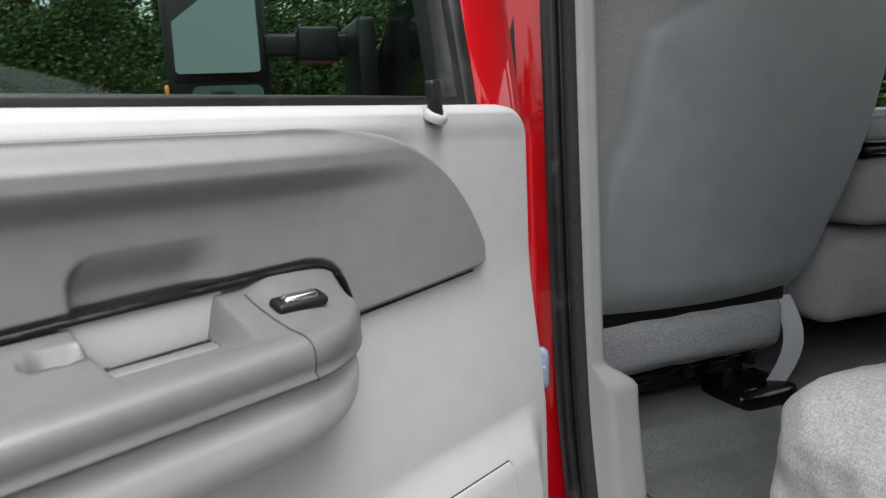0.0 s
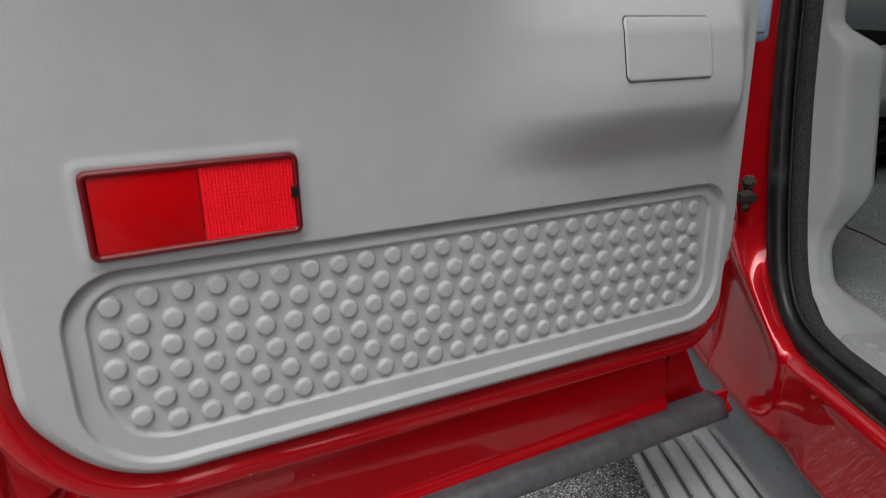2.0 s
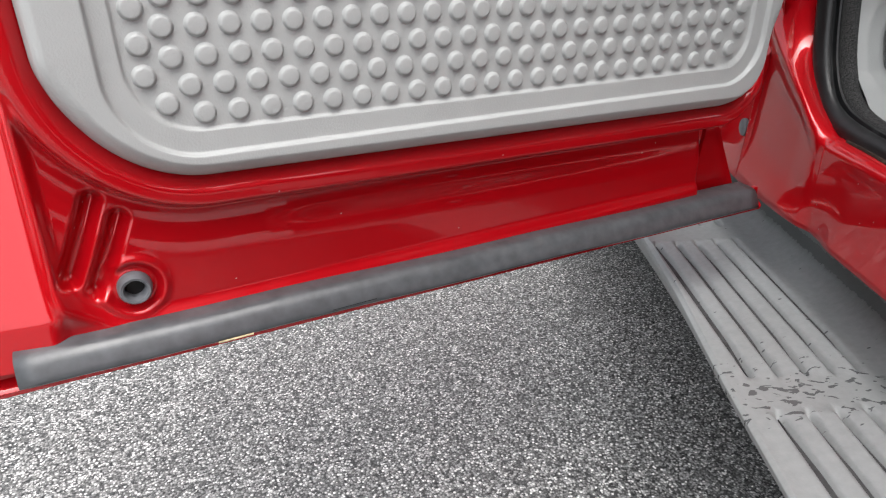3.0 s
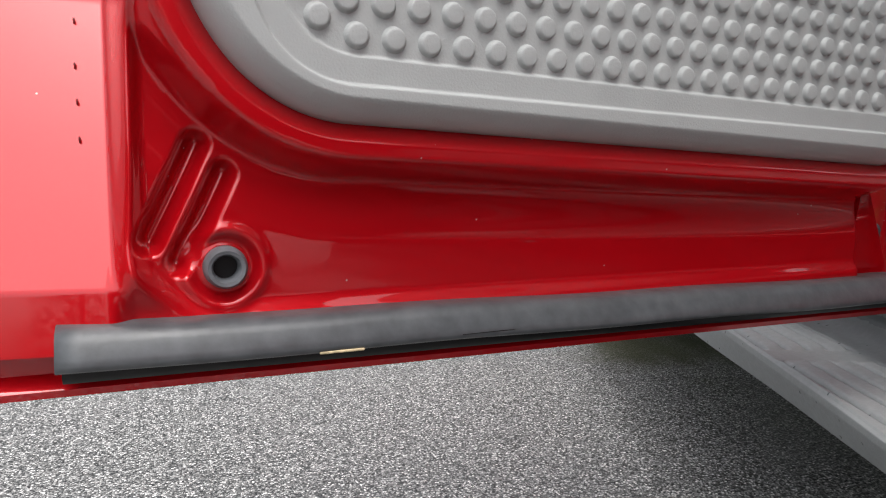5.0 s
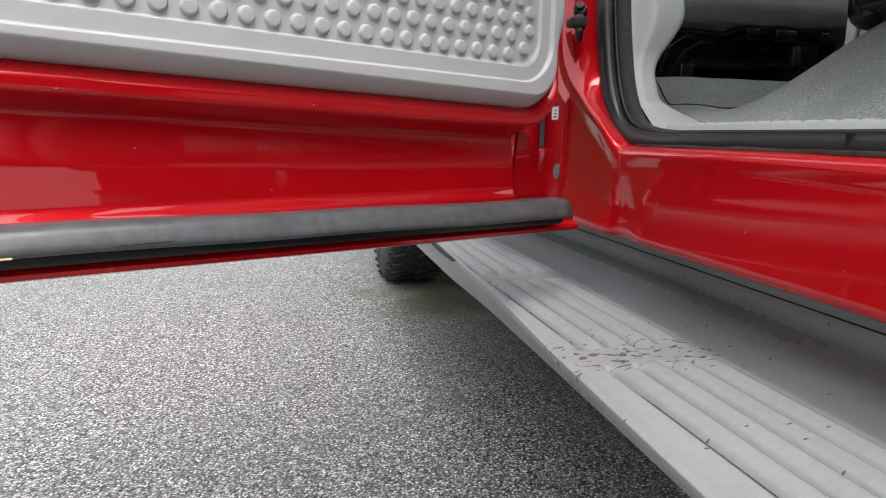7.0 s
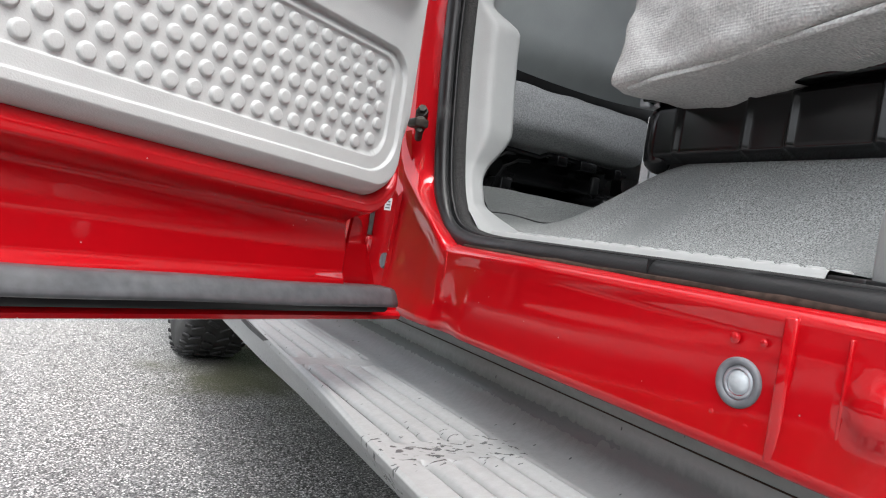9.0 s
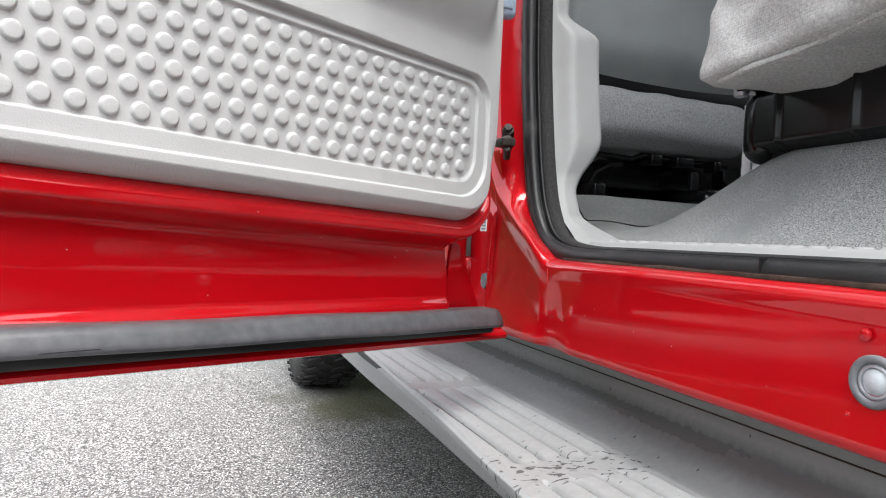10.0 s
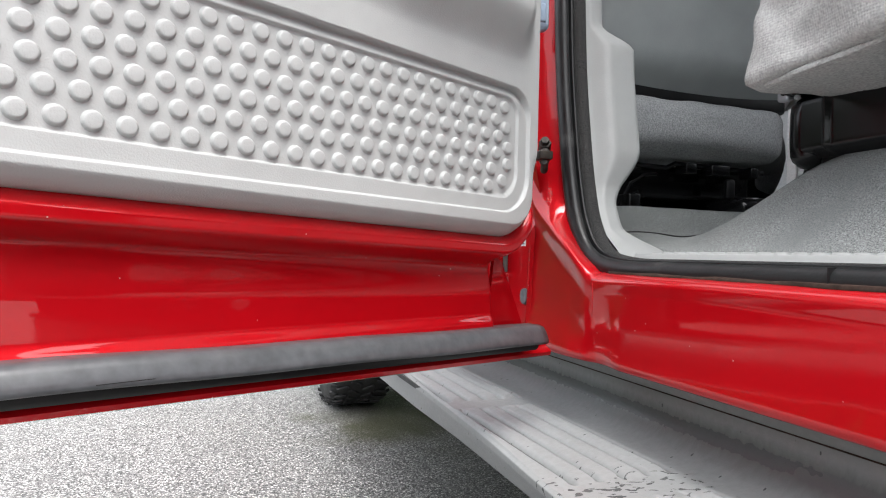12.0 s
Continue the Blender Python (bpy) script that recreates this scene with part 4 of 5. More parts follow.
def front_seat():
    seat = thing("front_seat", "grey front seat with a slate vinyl back panel", "car seat", TRUCK)
    lean = TRUCK @ pose(0.5, 0.40, 1.02, 13, 0, 0)
    def back(s, t):
        x, z = (s - 0.5) * 2, t
        w = 0.350 - 0.045 * smooth(0.40, 0.62, t) - 0.012 * smooth(0.70, 0.82, t) - 0.14 * smooth(0.80, 0.93, t) if x < 0 else 0.262 + 0.125 * smooth(-0.15, 0.60, t) - 0.06 * max(0.0, (t - 0.90) / 0.10) ** 2
        e = 1 - abs(x)
        y = -0.055 - 0.035 * (1 - x * x) * smooth(0.0, 0.15, t) + 0.08 * (1 - smooth(0, 0.22, e)) ** 2 - 0.012 * smooth(0.08, 0.0, t)
        return (x * w, y + 0.03 * smooth(0.12, 0, t) ** 2, 0.695 * t - 0.018 * (1 - x * x) + 0.008)
    part("back_panel", sheet(back, 60, 60), VINYL, seat, "slate grey vinyl back panel", lean)
    part("backrest", cushion(-0.372, 0.262, -0.030, 0.12, 0.01, 0.80, 0.012, 0.06, 0.002, 30), SUEDE, seat, "pale grey cloth side bolster", lean)
    part("bolster_seam", tube([(x * 1.012 - 0.002, y - 0.002, z) for x, y, z in [back(0.045, 0.10 + 0.9 * k / 40) for k in range(41)]], 0.0028, 6), CLOTH, seat, "raised stitched seam", lean)
    part("seat_cushion", cushion(0.20, 0.725, 0.34, 0.92, 0.885, 1.020, 0.012, 0.045, 0.004, 40), SEATCARPET, seat, "dark grey felt-backed seat cushion")
    part("backrest_gap", block(0.19, 0.72, 0.350, 0.45, 1.0, 1.052, 0.01), BLACK, seat)
    # adjuster below
    base = part("seat_frame", block(0.30, 0.70, 0.44, 0.85, 0.80, 0.875, 0.01), SATIN, seat, "black steel seat frame")
    part("frame_rail", block(0.32, 0.35, 0.38, 0.9, 0.745, 0.80, 0.004), SATIN, base)
    part("frame_rail", block(0.62, 0.65, 0.36, 0.9, 0.755, 0.80, 0.004), SATIN, base)
    part("frame_foot", block(0.605, 0.65, 0.345, 0.40, 0.745, 0.805, 0.008), SATIN, base)
    part("front_bar", tube([(0.30, 0.40, 0.868), (0.42, 0.39, 0.862), (0.44, 0.385, 0.872), (0.70, 0.40, 0.868)], 0.006, 8), SATIN, base)
    part("wire_loop", tube([(0.29, 0.42, 0.775), (0.30, 0.40, 0.83), (0.33, 0.395, 0.855), (0.36, 0.40, 0.86)], 0.004, 8), BLACK, base)
    part("wire_loop", tube([(0.32, 0.42, 0.775), (0.335, 0.40, 0.825), (0.37, 0.40, 0.845), (0.41, 0.41, 0.85)], 0.004, 8), BLACK, base)
    for u, w in ((0.46, 0.03), (0.53, 0.05), (0.64, 0.02)):
        part("frame_bracket", block(u, u + w, 0.37, 0.41, 0.850, 0.875, 0.003), SATIN, base)
    # seat belt buckle strap on the inboard side
    strap = part("belt_strap", sweep([(-0.022, -0.001), (0.022, -0.001), (0.022, 0.001), (-0.022, 0.001)], [(Vector((0.715 + 0.025 * math.sin(k * 0.4), 0.36 - 0.02 * math.sin(k * 0.45), 1.01 - 0.028 * k)), Vector((0.85, -0.5, 0.0)), Vector((0.5, 0.85, 0.0))) for k in range(9)]), BELT, seat, "pale grey seat belt strap")
    part("floor_boot", cushion(0.585, 0.76, 0.33, 0.47, 0.742, 0.80, 0.004, 0.018, 0.003, 16), SATIN, base, "glossy black floor bracket cover")
    part("belt_buckle", block(0.582, 0.606, 0.380, 0.395, 0.800, 0.846, 0.006), BLACK, strap, "black buckle tag")
    return seat


front_seat()


def centre_seat():
    seat = thing("centre_seat", "pale grey folded centre seat with a black edged lid", "car seat", TRUCK)
    part("seat_cushion", cushion(0.80, 1.12, 0.30, 0.9, 0.93, 1.14, 0.012, 0.04, 0.004, 24), SUEDE, seat)
    part("folded_backrest", cushion(0.86, 1.12, 0.26, 0.75, 1.16, 1.30, 0.012, 0.03, 0.003, 24), SUEDE, seat)
    part("lid", block(0.88, 1.12, 0.30, 0.80, 1.345, 1.40, 0.014), PALE, seat, "pale grey plastic lid")
    part("lid_edge", block(0.878, 1.122, 0.296, 0.80, 1.318, 1.335, 0.006), BLACK, seat)
    far = thing("passenger_seat", "grey passenger seat with a slate vinyl back", "car seat", TRUCK)
    part("backrest", cushion(1.15, 1.64, 0.30, 0.46, 1.02, 1.75, 0.012, 0.05, 0.003, 24), VINYL, far)
    part("seat_cushion", cushion(1.15, 1.64, 0.36, 0.92, 0.885, 1.02, 0.012, 0.04, 0.004, 24), SEATCARPET, far)


centre_seat()


def rear_seat():
    seat = thing("rear_seat", "light grey woven cloth rear bench over a black steel base", "car seat", TRUCK)
    pad = cushion(0.112, 1.62, -0.66, -0.168, 0.876, 1.118, 0.014, 0.075, 0.010, 110, 0.018)
    for w in pad.vertices:
        # the underside climbs towards the backrest
        w.co.z += 0.11 * max(0.0, -0.22 - w.co.y) * smooth(1.02, 0.90, w.co.z)
    cush = part("seat_cushion", pad, CLOTH, seat, "light grey woven cloth cushion")
    part("piping", tube([(0.126 - 0.003 * math.sin(k * 0.9), -0.200 - 0.031 * k, 0.8765 + 0.0034 * max(0, k - 0.6) + 0.0014 * math.sin(k * 1.3)) for k in range(15)], 0.0042, 8), CLOTH, cush, "rolled cloth hem")
    part("backrest", cushion(0.268, 1.62, -1.02, -0.62, 1.02, 1.70, 0.012, 0.06, 0.004, 30), CLOTH, seat)
    # pressed steel side of the base
    def base(s, t):
        v, z = -0.145 - 0.70 * s, 0.800 + 0.088 * t
        p = 0.0
        for rib in (-0.186, -0.300, -0.361, -0.464, -0.575):
            p -= 0.0065 * math.exp(-((v - rib) / 0.0034) ** 2)
        edge = 0.02 * (1 - smooth(0, 0.14, t)) + 0.012 * (1 - smooth(0, 0.12, 1 - t))
        return (0.240 + p * smooth(0, 0.15, t) * smooth(0, 0.1, 1 - t) + edge, v, z)
    b = part("seat_base", sheet(base, 260, 24), SATIN, seat, "black pressed steel base")
    part("base_core", block(0.265, 1.6, -0.86, -0.15, 0.78, 0.935, 0.01), BLACK, b)
    part("top_rail", block(0.232, 0.30, -0.86, -0.11, 0.890, 0.935, 0.008), SATIN, seat, "black steel rail")
    part("hinge_strap", block(0.235, 0.25, -0.125, -0.105, 0.885, 0.925, 0.004), STEEL, seat)
    part("base_tail", cushion(0.245, 0.36, -0.16, -0.11, 0.79, 0.89, 0.004, 0.02, 0, 12), SATIN, seat)
    part("belt_tongue", block(0.300, 0.306, -0.080, -0.062, 0.76, 0.89, 0.002), BELT, seat, "pale grey belt webbing")


rear_seat()
rear_quarter_trim()


# ---- the open rear door, in its own axes: x along the door towards the hinge, y outwards, z up ----
TX0, TX1, TZ0, TZ1 = -0.660, 0.074, 0.693, 1.441


def sag(x, z):
    """The door's lower edge drops a little towards the hinge."""
    return -0.027 * (x + 0.565) * smooth(0.82, 0.72, z)


def trim_edge(x, z):
    return rrect(x, z - sag(x, z), TX0, TX1, TZ0, TZ1, 0.105, 0.060, 0.040, 0.03)


def kick(x, z):
    z += 0.014 * (x + 0.29)
    return rrect(x, z, -0.621, 0.047, 0.7150, 0.8755, 0.062, 0.050, 0.035, 0.045)


def stud_field(x, z):
    z += 0.014 * (x + 0.29)
    return rrect(x, z, -0.6055, 0.0285, 0.7335, 0.8622, 0.050, 0.036, 0.024, 0.030)


def base_y(z):
    return 0.020 * smooth(1.05, 1.28, z)


def plan_end(s):
    """Rounded end of the armrest in plan: 1 along it, 0 at the tip."""
    return 1.0 if s <= 0 else max(0.0, 1 - min(1.0, s) ** 1.65) ** 0.606


def spaced(a, b, step, dense):
    """Stations from a to b, closer in the given stretches (from, to, step)."""
    out, x = [], a
    while x < b - 1e-6:
        out.append(x)
        x += min([st for lo, hi, st in dense if lo - 0.002 <= x <= hi] + [step])
    return out + [b]


def trim_y(x, z):
    y = base_y(z)
    # rolled outer edge
    d = -trim_edge(x, z)
    low = smooth(0.80, 0.74, z)
    y += (1 - 0.5 * low) * 0.95 * max(0.0, 0.0105 - d) ** 1.5 / 0.1 + 0.010 * (1 - smooth(0.0, 0.004, d))
    y += 0.025 * low * (max(0.0, 0.019 - d) / 0.019) ** 1.3
    y -= 0.010 * smooth(1.40, 1.425, z) * smooth(0, 0.03, d) * (1 - 0.8 * smooth(-0.24, -0.11, x))
    # stepped field for the studs
    k = kick(x, z)
    y += (0.0050 + 0.0050 * smooth(0.83, 0.868, z)) * smooth(0.0008, -0.0016, k) - 0.0050 * smooth(0.83, 0.868, z) * smooth(-0.002, -0.012, k) + 0.0036 * smooth(0.0008, -0.0014, stud_field(x, z))
    # speaker bulge behind the cover plate
    bx = smooth(-0.31, -0.14, x) * (1 - smooth(0.008, 0.056, x))
    bz = smooth(0.905, 0.968, z) * (1 - 0.30 * smooth(0.975, 1.05, z) - 0.70 * smooth(1.030, 1.088, z))
    y -= 0.031 * bx * bz
    # swell below the armrest
    low = 1.172 + 0.014 * smooth(-0.30, -0.24, x)
    q = min(1.0, max(0.0, (1.246 - z) / (1.246 - low)))
    y -= 0.080 * smooth(-0.657, -0.625, x) * max(0.0, 1 - min(1.0, max(0.0, (x + 0.345) / 0.112)) ** 2.1) ** 0.5 * (1 + 0.12 * smooth(0.0, 0.3, q)) * (1 - q ** 4.2) ** 0.8 * (1 - 0.2 * smooth(1.2410, 1.2470, z)) * (1 - smooth(1.2480, 1.258, z))
    # hollow behind the padded insert
    y += 0.03 * smooth(0.0, -0.012, rrect(x, z, -0.62, -0.214, 1.255, 1.398, 0.01, 0.01, 0.04, 0.01))
    # seat of the reflector
    r = rrect(x, z, -0.5965, -0.4445, 0.8865, 0.9535, 0.006, 0.006, 0.006, 0.006)
    y -= 0.0015 * math.exp(-(r / 0.004) ** 2)
    return y


def trim_mesh():
    zs = spaced(TZ0, TZ1, 0.0026, ((0.69, 0.742, 0.0008), (0.845, 0.882, 0.0010), (1.15, 1.262, 0.0016), (1.425, 1.45, 0.001)))
    ws = spaced(0.0, 1.0, 0.0034, ((0.0, 0.12, 0.0014), (0.90, 1.0, 0.0014), (0.38, 0.60, 0.0026)))
    NZ, NX = len(zs) - 1, len(ws) - 1
    def span(z):
        lo, hi = TX0, TX1
        for r, side, low in ((0.105, 0, True), (0.060, 1, True), (0.03, 0, False), (0.040, 1, False)):
            h = (TZ0 + r - z) if low else (z - (TZ1 - r))
            if h > 0:
                cut = r - math.sqrt(max(0.0, r * r - h * h))
                if side:
                    hi -= cut
                else:
                    lo += cut
        return lo, hi
    def fn(s, t):
        z = zs[int(round(t * NZ))]
        lo, hi = span(z)
        x = lo + (hi - lo) * ws[int(round(s * NX))]
        z += sag(x, z)
        return (x, trim_y(x, z), z)
    return sheet(fn, NX, NZ)


def hinge_edge(z):
    """The panel's hinge end draws back below the trim."""
    return 0.108 - 0.046 * smooth(0.700, 0.640, z)


def inner_panel_y(x, z):
    """The red pressed inner panel round and below the trim."""
    d = trim_edge(x, z)
    y = 0.014 + 0.039 * smooth(0.017, 0.036, d) - 0.007 * smooth(0.036, 0.080, d)
    if d < 0.012:
        y = 0.014 + 0.018 * smooth(0.010, -0.012, d)
    for ax, az, bx, bz in ((-0.6480, 0.6795, -0.6765, 0.6180), (-0.6315, 0.6610, -0.6590, 0.6035)):
        t = max(0.0, min(1.0, ((x - ax) * (bx - ax) + (z - az) * (bz - az)) / ((bx - ax) ** 2 + (bz - az) ** 2)))
        g = math.hypot(x - ax - t * (bx - ax), z - az - t * (bz - az))
        y += 0.014 * smooth(0.0115, 0.0012, g)
    g = math.hypot(x + 0.631, z - 0.600)
    y += 0.0035 * math.exp(-((g - 0.017) / 0.004) ** 2) - 0.003 * math.exp(-((g - 0.025) / 0.004) ** 2) + 0.014 * smooth(0.0135, 0.0110, g)
    # recess contour at the free edge, then the shut face that turns away
    c = rrect(x, z, -0.690, 1.0, 0.566, 2.2, 0.058, 0.03, 0.03, 0.03)
    y -= (0.006 + 0.012 * smooth(0.572, 0.604, z)) * smooth(-0.013, 0.003, c)
    turn = smooth(-0.684, -0.699, x)
    y += turn * (0.034 + 0.45 * max(0.0, min(z, 0.775) - 0.590) - 0.15 * max(0.0, 0.590 - z) + 0.15 * max(0.0, -0.70 - x) - y)
    # rolled hinge edge
    y += 0.075 * smooth(hinge_edge(z) - 0.036, hinge_edge(z) - 0.002, x) ** 1.5
    return y


def LOW(x):
    return -0.0135 - 0.0149 * (x + 0.72)


def rear_door():
    xs = spaced(-0.800, 0.108, 0.0036, ((-0.81, -0.735, 0.005), (-0.735, -0.60, 0.0012), (0.06, 0.11, 0.002)))
    zs = spaced(0.553, 1.428, 0.0045, ((0.55, 0.71, 0.0014),))
    nx, nz = len(xs) - 1, len(zs) - 1
    def pressed(s, t):
        x, z = xs[int(round(s * nx))], zs[int(round(t * nz))]
        x *= hinge_edge(z) / 0.108 if x > 0 else 1.0
        return (x, inner_panel_y(x, z), z)
    inner = sheet(pressed, nx, nz,
                  keep=lambda s, t: trim_edge(xs[int(s * nx)], zs[int(t * nz)]) > -0.03)
    door = part("rear_door", inner, RED, truck, "open red rear door with a light grey trim panel", DOOR)
    def skin(s, t):
        # outer skin: bottom hem, bowed side, flared front corner
        z = 0.535 + 0.90 * t
        front = 0.084 + 0.080 * smooth(0.64, 0.528, z)
        x = -0.805 + (front + 0.805) * s
        z += LOW(x) * (1 - t)
        return (x, 0.062 + 0.13 * smooth(0.0, 0.2, t) + 0.02 * math.sin(math.pi * min(1, t * 0.9)), z)
    part("outer_skin", sheet(skin, 40, 60), RED, door, "glossy red outer door skin")
    hem = [(0.058, 0.566), (0.057, 0.549), (0.050, 0.5455), (0.0465, 0.541), (0.048, 0.536), (0.054, 0.534), (0.064, 0.538), (0.064, 0.566)]
    part("bottom_hem", sweep(hem, [((x, 0, LOW(x)), (0, 1, 0), (0, 0, 1)) for x in [-0.805 + 0.977 * k / 24 for k in range(25)]]), RED, door)
    part("hinge_flange", slab([(0.040, 0.552), (0.122, 0.524), (0.132, 0.530), (0.068, 0.648), (0.052, 0.655)], 0.060, 0.066, 0.001), RED, door)
    sealsec = [(0.050, 0.5850), (0.030, 0.5845), (0.0225, 0.5825), (0.0178, 0.5765), (0.0138, 0.5685), (0.0125, 0.5650), (0.0130, 0.5622), (0.0150, 0.5604), (0.0200, 0.5594), (0.0270, 0.5590), (0.050, 0.559)]
    def lip(s, t):
        # the lower lip sags towards the hinge side; both ends are closed
        x = -0.728 + 0.846 * min(1.0, max(0.0, (s * 60 - 1) / 58))
        y, z = sealsec[int(round(t * 10))]
        z -= 0.0015 * smooth(-0.45, 0.06, x) * smooth(0.571, 0.563, z)
        end = 1.0 if 0.001 < s < 0.999 else 0.05
        return (x, 0.034 + (y - 0.034) * end, 0.573 + (z - 0.573) * end + LOW(x) + 0.0006 * math.sin(x * 23))
    strip = part("door_bottom_seal", sheet(lip, 60, 10), DOORSEAL, door, "worn dark rubber strip along the door bottom")
    # black strip stands in for the deep shade between seal and hem
    part("seal_shade", sweep([(0.029, 0.566), (0.029, 0.5535), (0.033, 0.549), (0.056, 0.549), (0.056, 0.566)], [((x, 0, LOW(x)), (0, 1, 0), (0, 0, 1)) for x in [-0.726 + 0.842 * k / 40 for k in range(41)]]), BLACK, strip, "black strip standing in for shade behind the rubber strip")
    part("seal_nick", block(-0.576, -0.545, 0.0124, 0.0190, 0.5438, 0.5456, 0.0007), material("torn_rubber", (0.45, 0.36, 0.22), rough=0.8, vary=0.4, scale=200), strip, "torn pale nick")
    part("seal_slit", block(-0.470, -0.425, 0.0124, 0.0150, 0.5475, 0.5482, 0.0002), BLACK, strip, "dark slit in the rubber")
    # bump stop
    stop_m = pose(-0.631, 0.0515, 0.600) @ FACE_BACK
    stop = part("bump_stop", lathe([(0.0140, 0.0), (0.0142, 0.006), (0.0136, 0.012), (0.0118, 0.0145), (0.0096, 0.014), (0.0082, 0.011), (0.0078, 0.003), (0.0001, 0.001)], 40), PLUG, door, "hollow grey rubber bump stop", stop_m)
    part("stop_hole", lathe([(0.0001, 0.0040), (0.0077, 0.0038), (0.0077, 0.003)], 24), BLACK, stop, "", stop_m)
    # latch holes in the shut face
    for x, z in ((-0.7150, 0.757), (-0.7150, 0.727), (-0.7140, 0.7035), (-0.7130, 0.6795)):
        part("latch_hole", lathe([(0.0001, 0.0006), (0.0016, 0.0007), (0.0026, 0.0)], 16), LENSRIM, door, "", pose(x - 0.0004, inner_panel_y(x, z), z) @ pose(0, 0, 0, 90, 0, -76))

    part("trim_panel", trim_mesh(), TRIM, door, "light grey moulded plastic trim panel")
    # round studs of the kick field
    me = lathe([(0.0001, 0.0042), (0.0054, 0.0042), (0.0061, 0.0041), (0.0068, 0.0037), (0.0075, 0.0027), (0.0081, 0.0012), (0.0085, 0.0004), (0.0089, 0.0)], 20)
    me.set_sharp_from_angle(angle=radians(80))
    me.materials.append(TRIM)
    rows = ((-0.5630, -0.0220, 0.8545, 0.8475, 23), (-0.5722, -0.0134, 0.8338, 0.8262, 24), (-0.5748, -0.0086, 0.8129, 0.8057, 25), (-0.5717, -0.0113, 0.7917, 0.7843, 24), (-0.5620, -0.0205, 0.7707, 0.7638, 23), (-0.5550, -0.0250, 0.7498, 0.7422, 22))
    places = [(-0.589, 0.8510), (-0.592, 0.8260), (-0.592, 0.8020), (-0.592, 0.7798), (-0.580, 0.7588), (0.003, 0.8442), (0.007, 0.8182), (0.0105, 0.7932), (0.0105, 0.7718), (0.001, 0.7500)]
    for x0, x1, z0, z1, n in rows:
        places += [(x0 + (x1 - x0) * k / (n - 1), z0 + (z1 - z0) * k / (n - 1)) for k in range(n)]
    for x, z in places:
        part("stud", me, TRIM, door, "", pose(x, trim_y(x, z) + 0.0002, z) @ FACE_BACK)
    # access cover on the bulge
    def plate(x0, x1, z0, z1, r, proud):
        def fn(s, t):
            z = z0 + (z1 - z0) * t
            h = max(0.0, z0 + r - z, z - z1 + r)
            cut = r - math.sqrt(max(0.0, r * r - h * h))
            x = x0 + cut + (x1 - x0 - 2 * cut) * s
            d = min(x - x0 - cut, x1 - cut - x, z - z0, z1 - z)
            return (x, trim_y(x, z) - proud + 0.004 * (1 - smooth(0, 0.0015, d)), z)
        return sheet(fn, 70, 50)
    part("cover_gap", plate(-0.1468, -0.0312, 0.9876, 1.0484, 0.009, 0.0006), BLACK, door)
    part("access_cover", plate(-0.1455, -0.0325, 0.9890, 1.0470, 0.008, 0.0020), TRIM, door, "flush light grey access cover")
    # reflector
    rings = [(0.0, 0.004), (0.0, -0.0050), (0.0010, -0.0066), (0.0024, -0.0070), (0.0042, -0.0060), (0.0052, -0.0020)]
    loops = [[(x, y, z) for x, z in rounded(-0.5945 + w, -0.4465 - w, 0.8885 + w, 0.9515 - w, 0.0062 - 0.8 * w)] for w, y in rings]
    n_out = len(loops[0])
    rim = part("reflector", sheet(lambda s, t: loops[int(round(t * 5))][int(round(s * n_out)) % n_out], n_out, 5), LENSRIM, door, "red plastic door reflector lamp")
    part("lens_backing", block(-0.592, -0.449, 0.0, 0.004, 0.891, 0.949, 0.001), LENSRIM, rim)
    part("reflector_lens", slab(rounded(-0.5895, -0.5190, 0.8930, 0.9470, 0.002), -0.0042, -0.0015, 0.0005), LENS, rim, "smooth red lens half")
    def facets(s, t):
        x, z = -0.5185 + 0.0675 * s, 0.8930 + 0.0540 * t
        return (x, -0.0034 - 0.0009 * (abs((s * 26) % 1 - 0.5) + abs((t * 18) % 1 - 0.5)), z)
    part("reflector_lens", sheet(facets, 104, 72), LENSBRIGHT, rim, "faceted red lens half")
    part("lens_notch", block(-0.4535, -0.4485, -0.0075, -0.004, 0.917, 0.926, 0.0006), BLACK, rim)

    # grey padded insert above the armrest
    outline = [(-0.640, 1.300), (-0.640, 1.405), (-0.62, 1.421), (-0.5, 1.425), (-0.35, 1.4258), *[tuple(p)[:2] for p in bend([(-0.30, 1.4258, 0), (-0.245, 1.4252, 0), (-0.19, 1.4190, 0), (-0.140, 1.4055, 0), (-0.095, 1.3815, 0), (-0.060, 1.3460, 0), (-0.036, 1.3065, 0), (-0.0255, 1.284, 0), (-0.0242, 1.2755, 0), (-0.0300, 1.2685, 0), (-0.045, 1.2650, 0)], 60)], (-0.120, 1.2590), (-0.2120, 1.2525), (-0.2165, 1.267), (-0.2210, 1.281), (-0.2275, 1.2945), (-0.236, 1.303), (-0.246, 1.3075), (-0.260, 1.3100), (-0.32, 1.3090), (-0.45, 1.3065)]
    def edge_of(x, lowside):
        hits = []
        for (ax, az), (bx, bz) in zip(outline, outline[1:] + outline[:1]):
            if (ax - x) * (bx - x) <= 0 and abs(bx - ax) > 1e-9:
                hits.append(az + (bz - az) * (x - ax) / (bx - ax))
        return (min(hits) if lowside else max(hits)) if hits else outline[0][1]
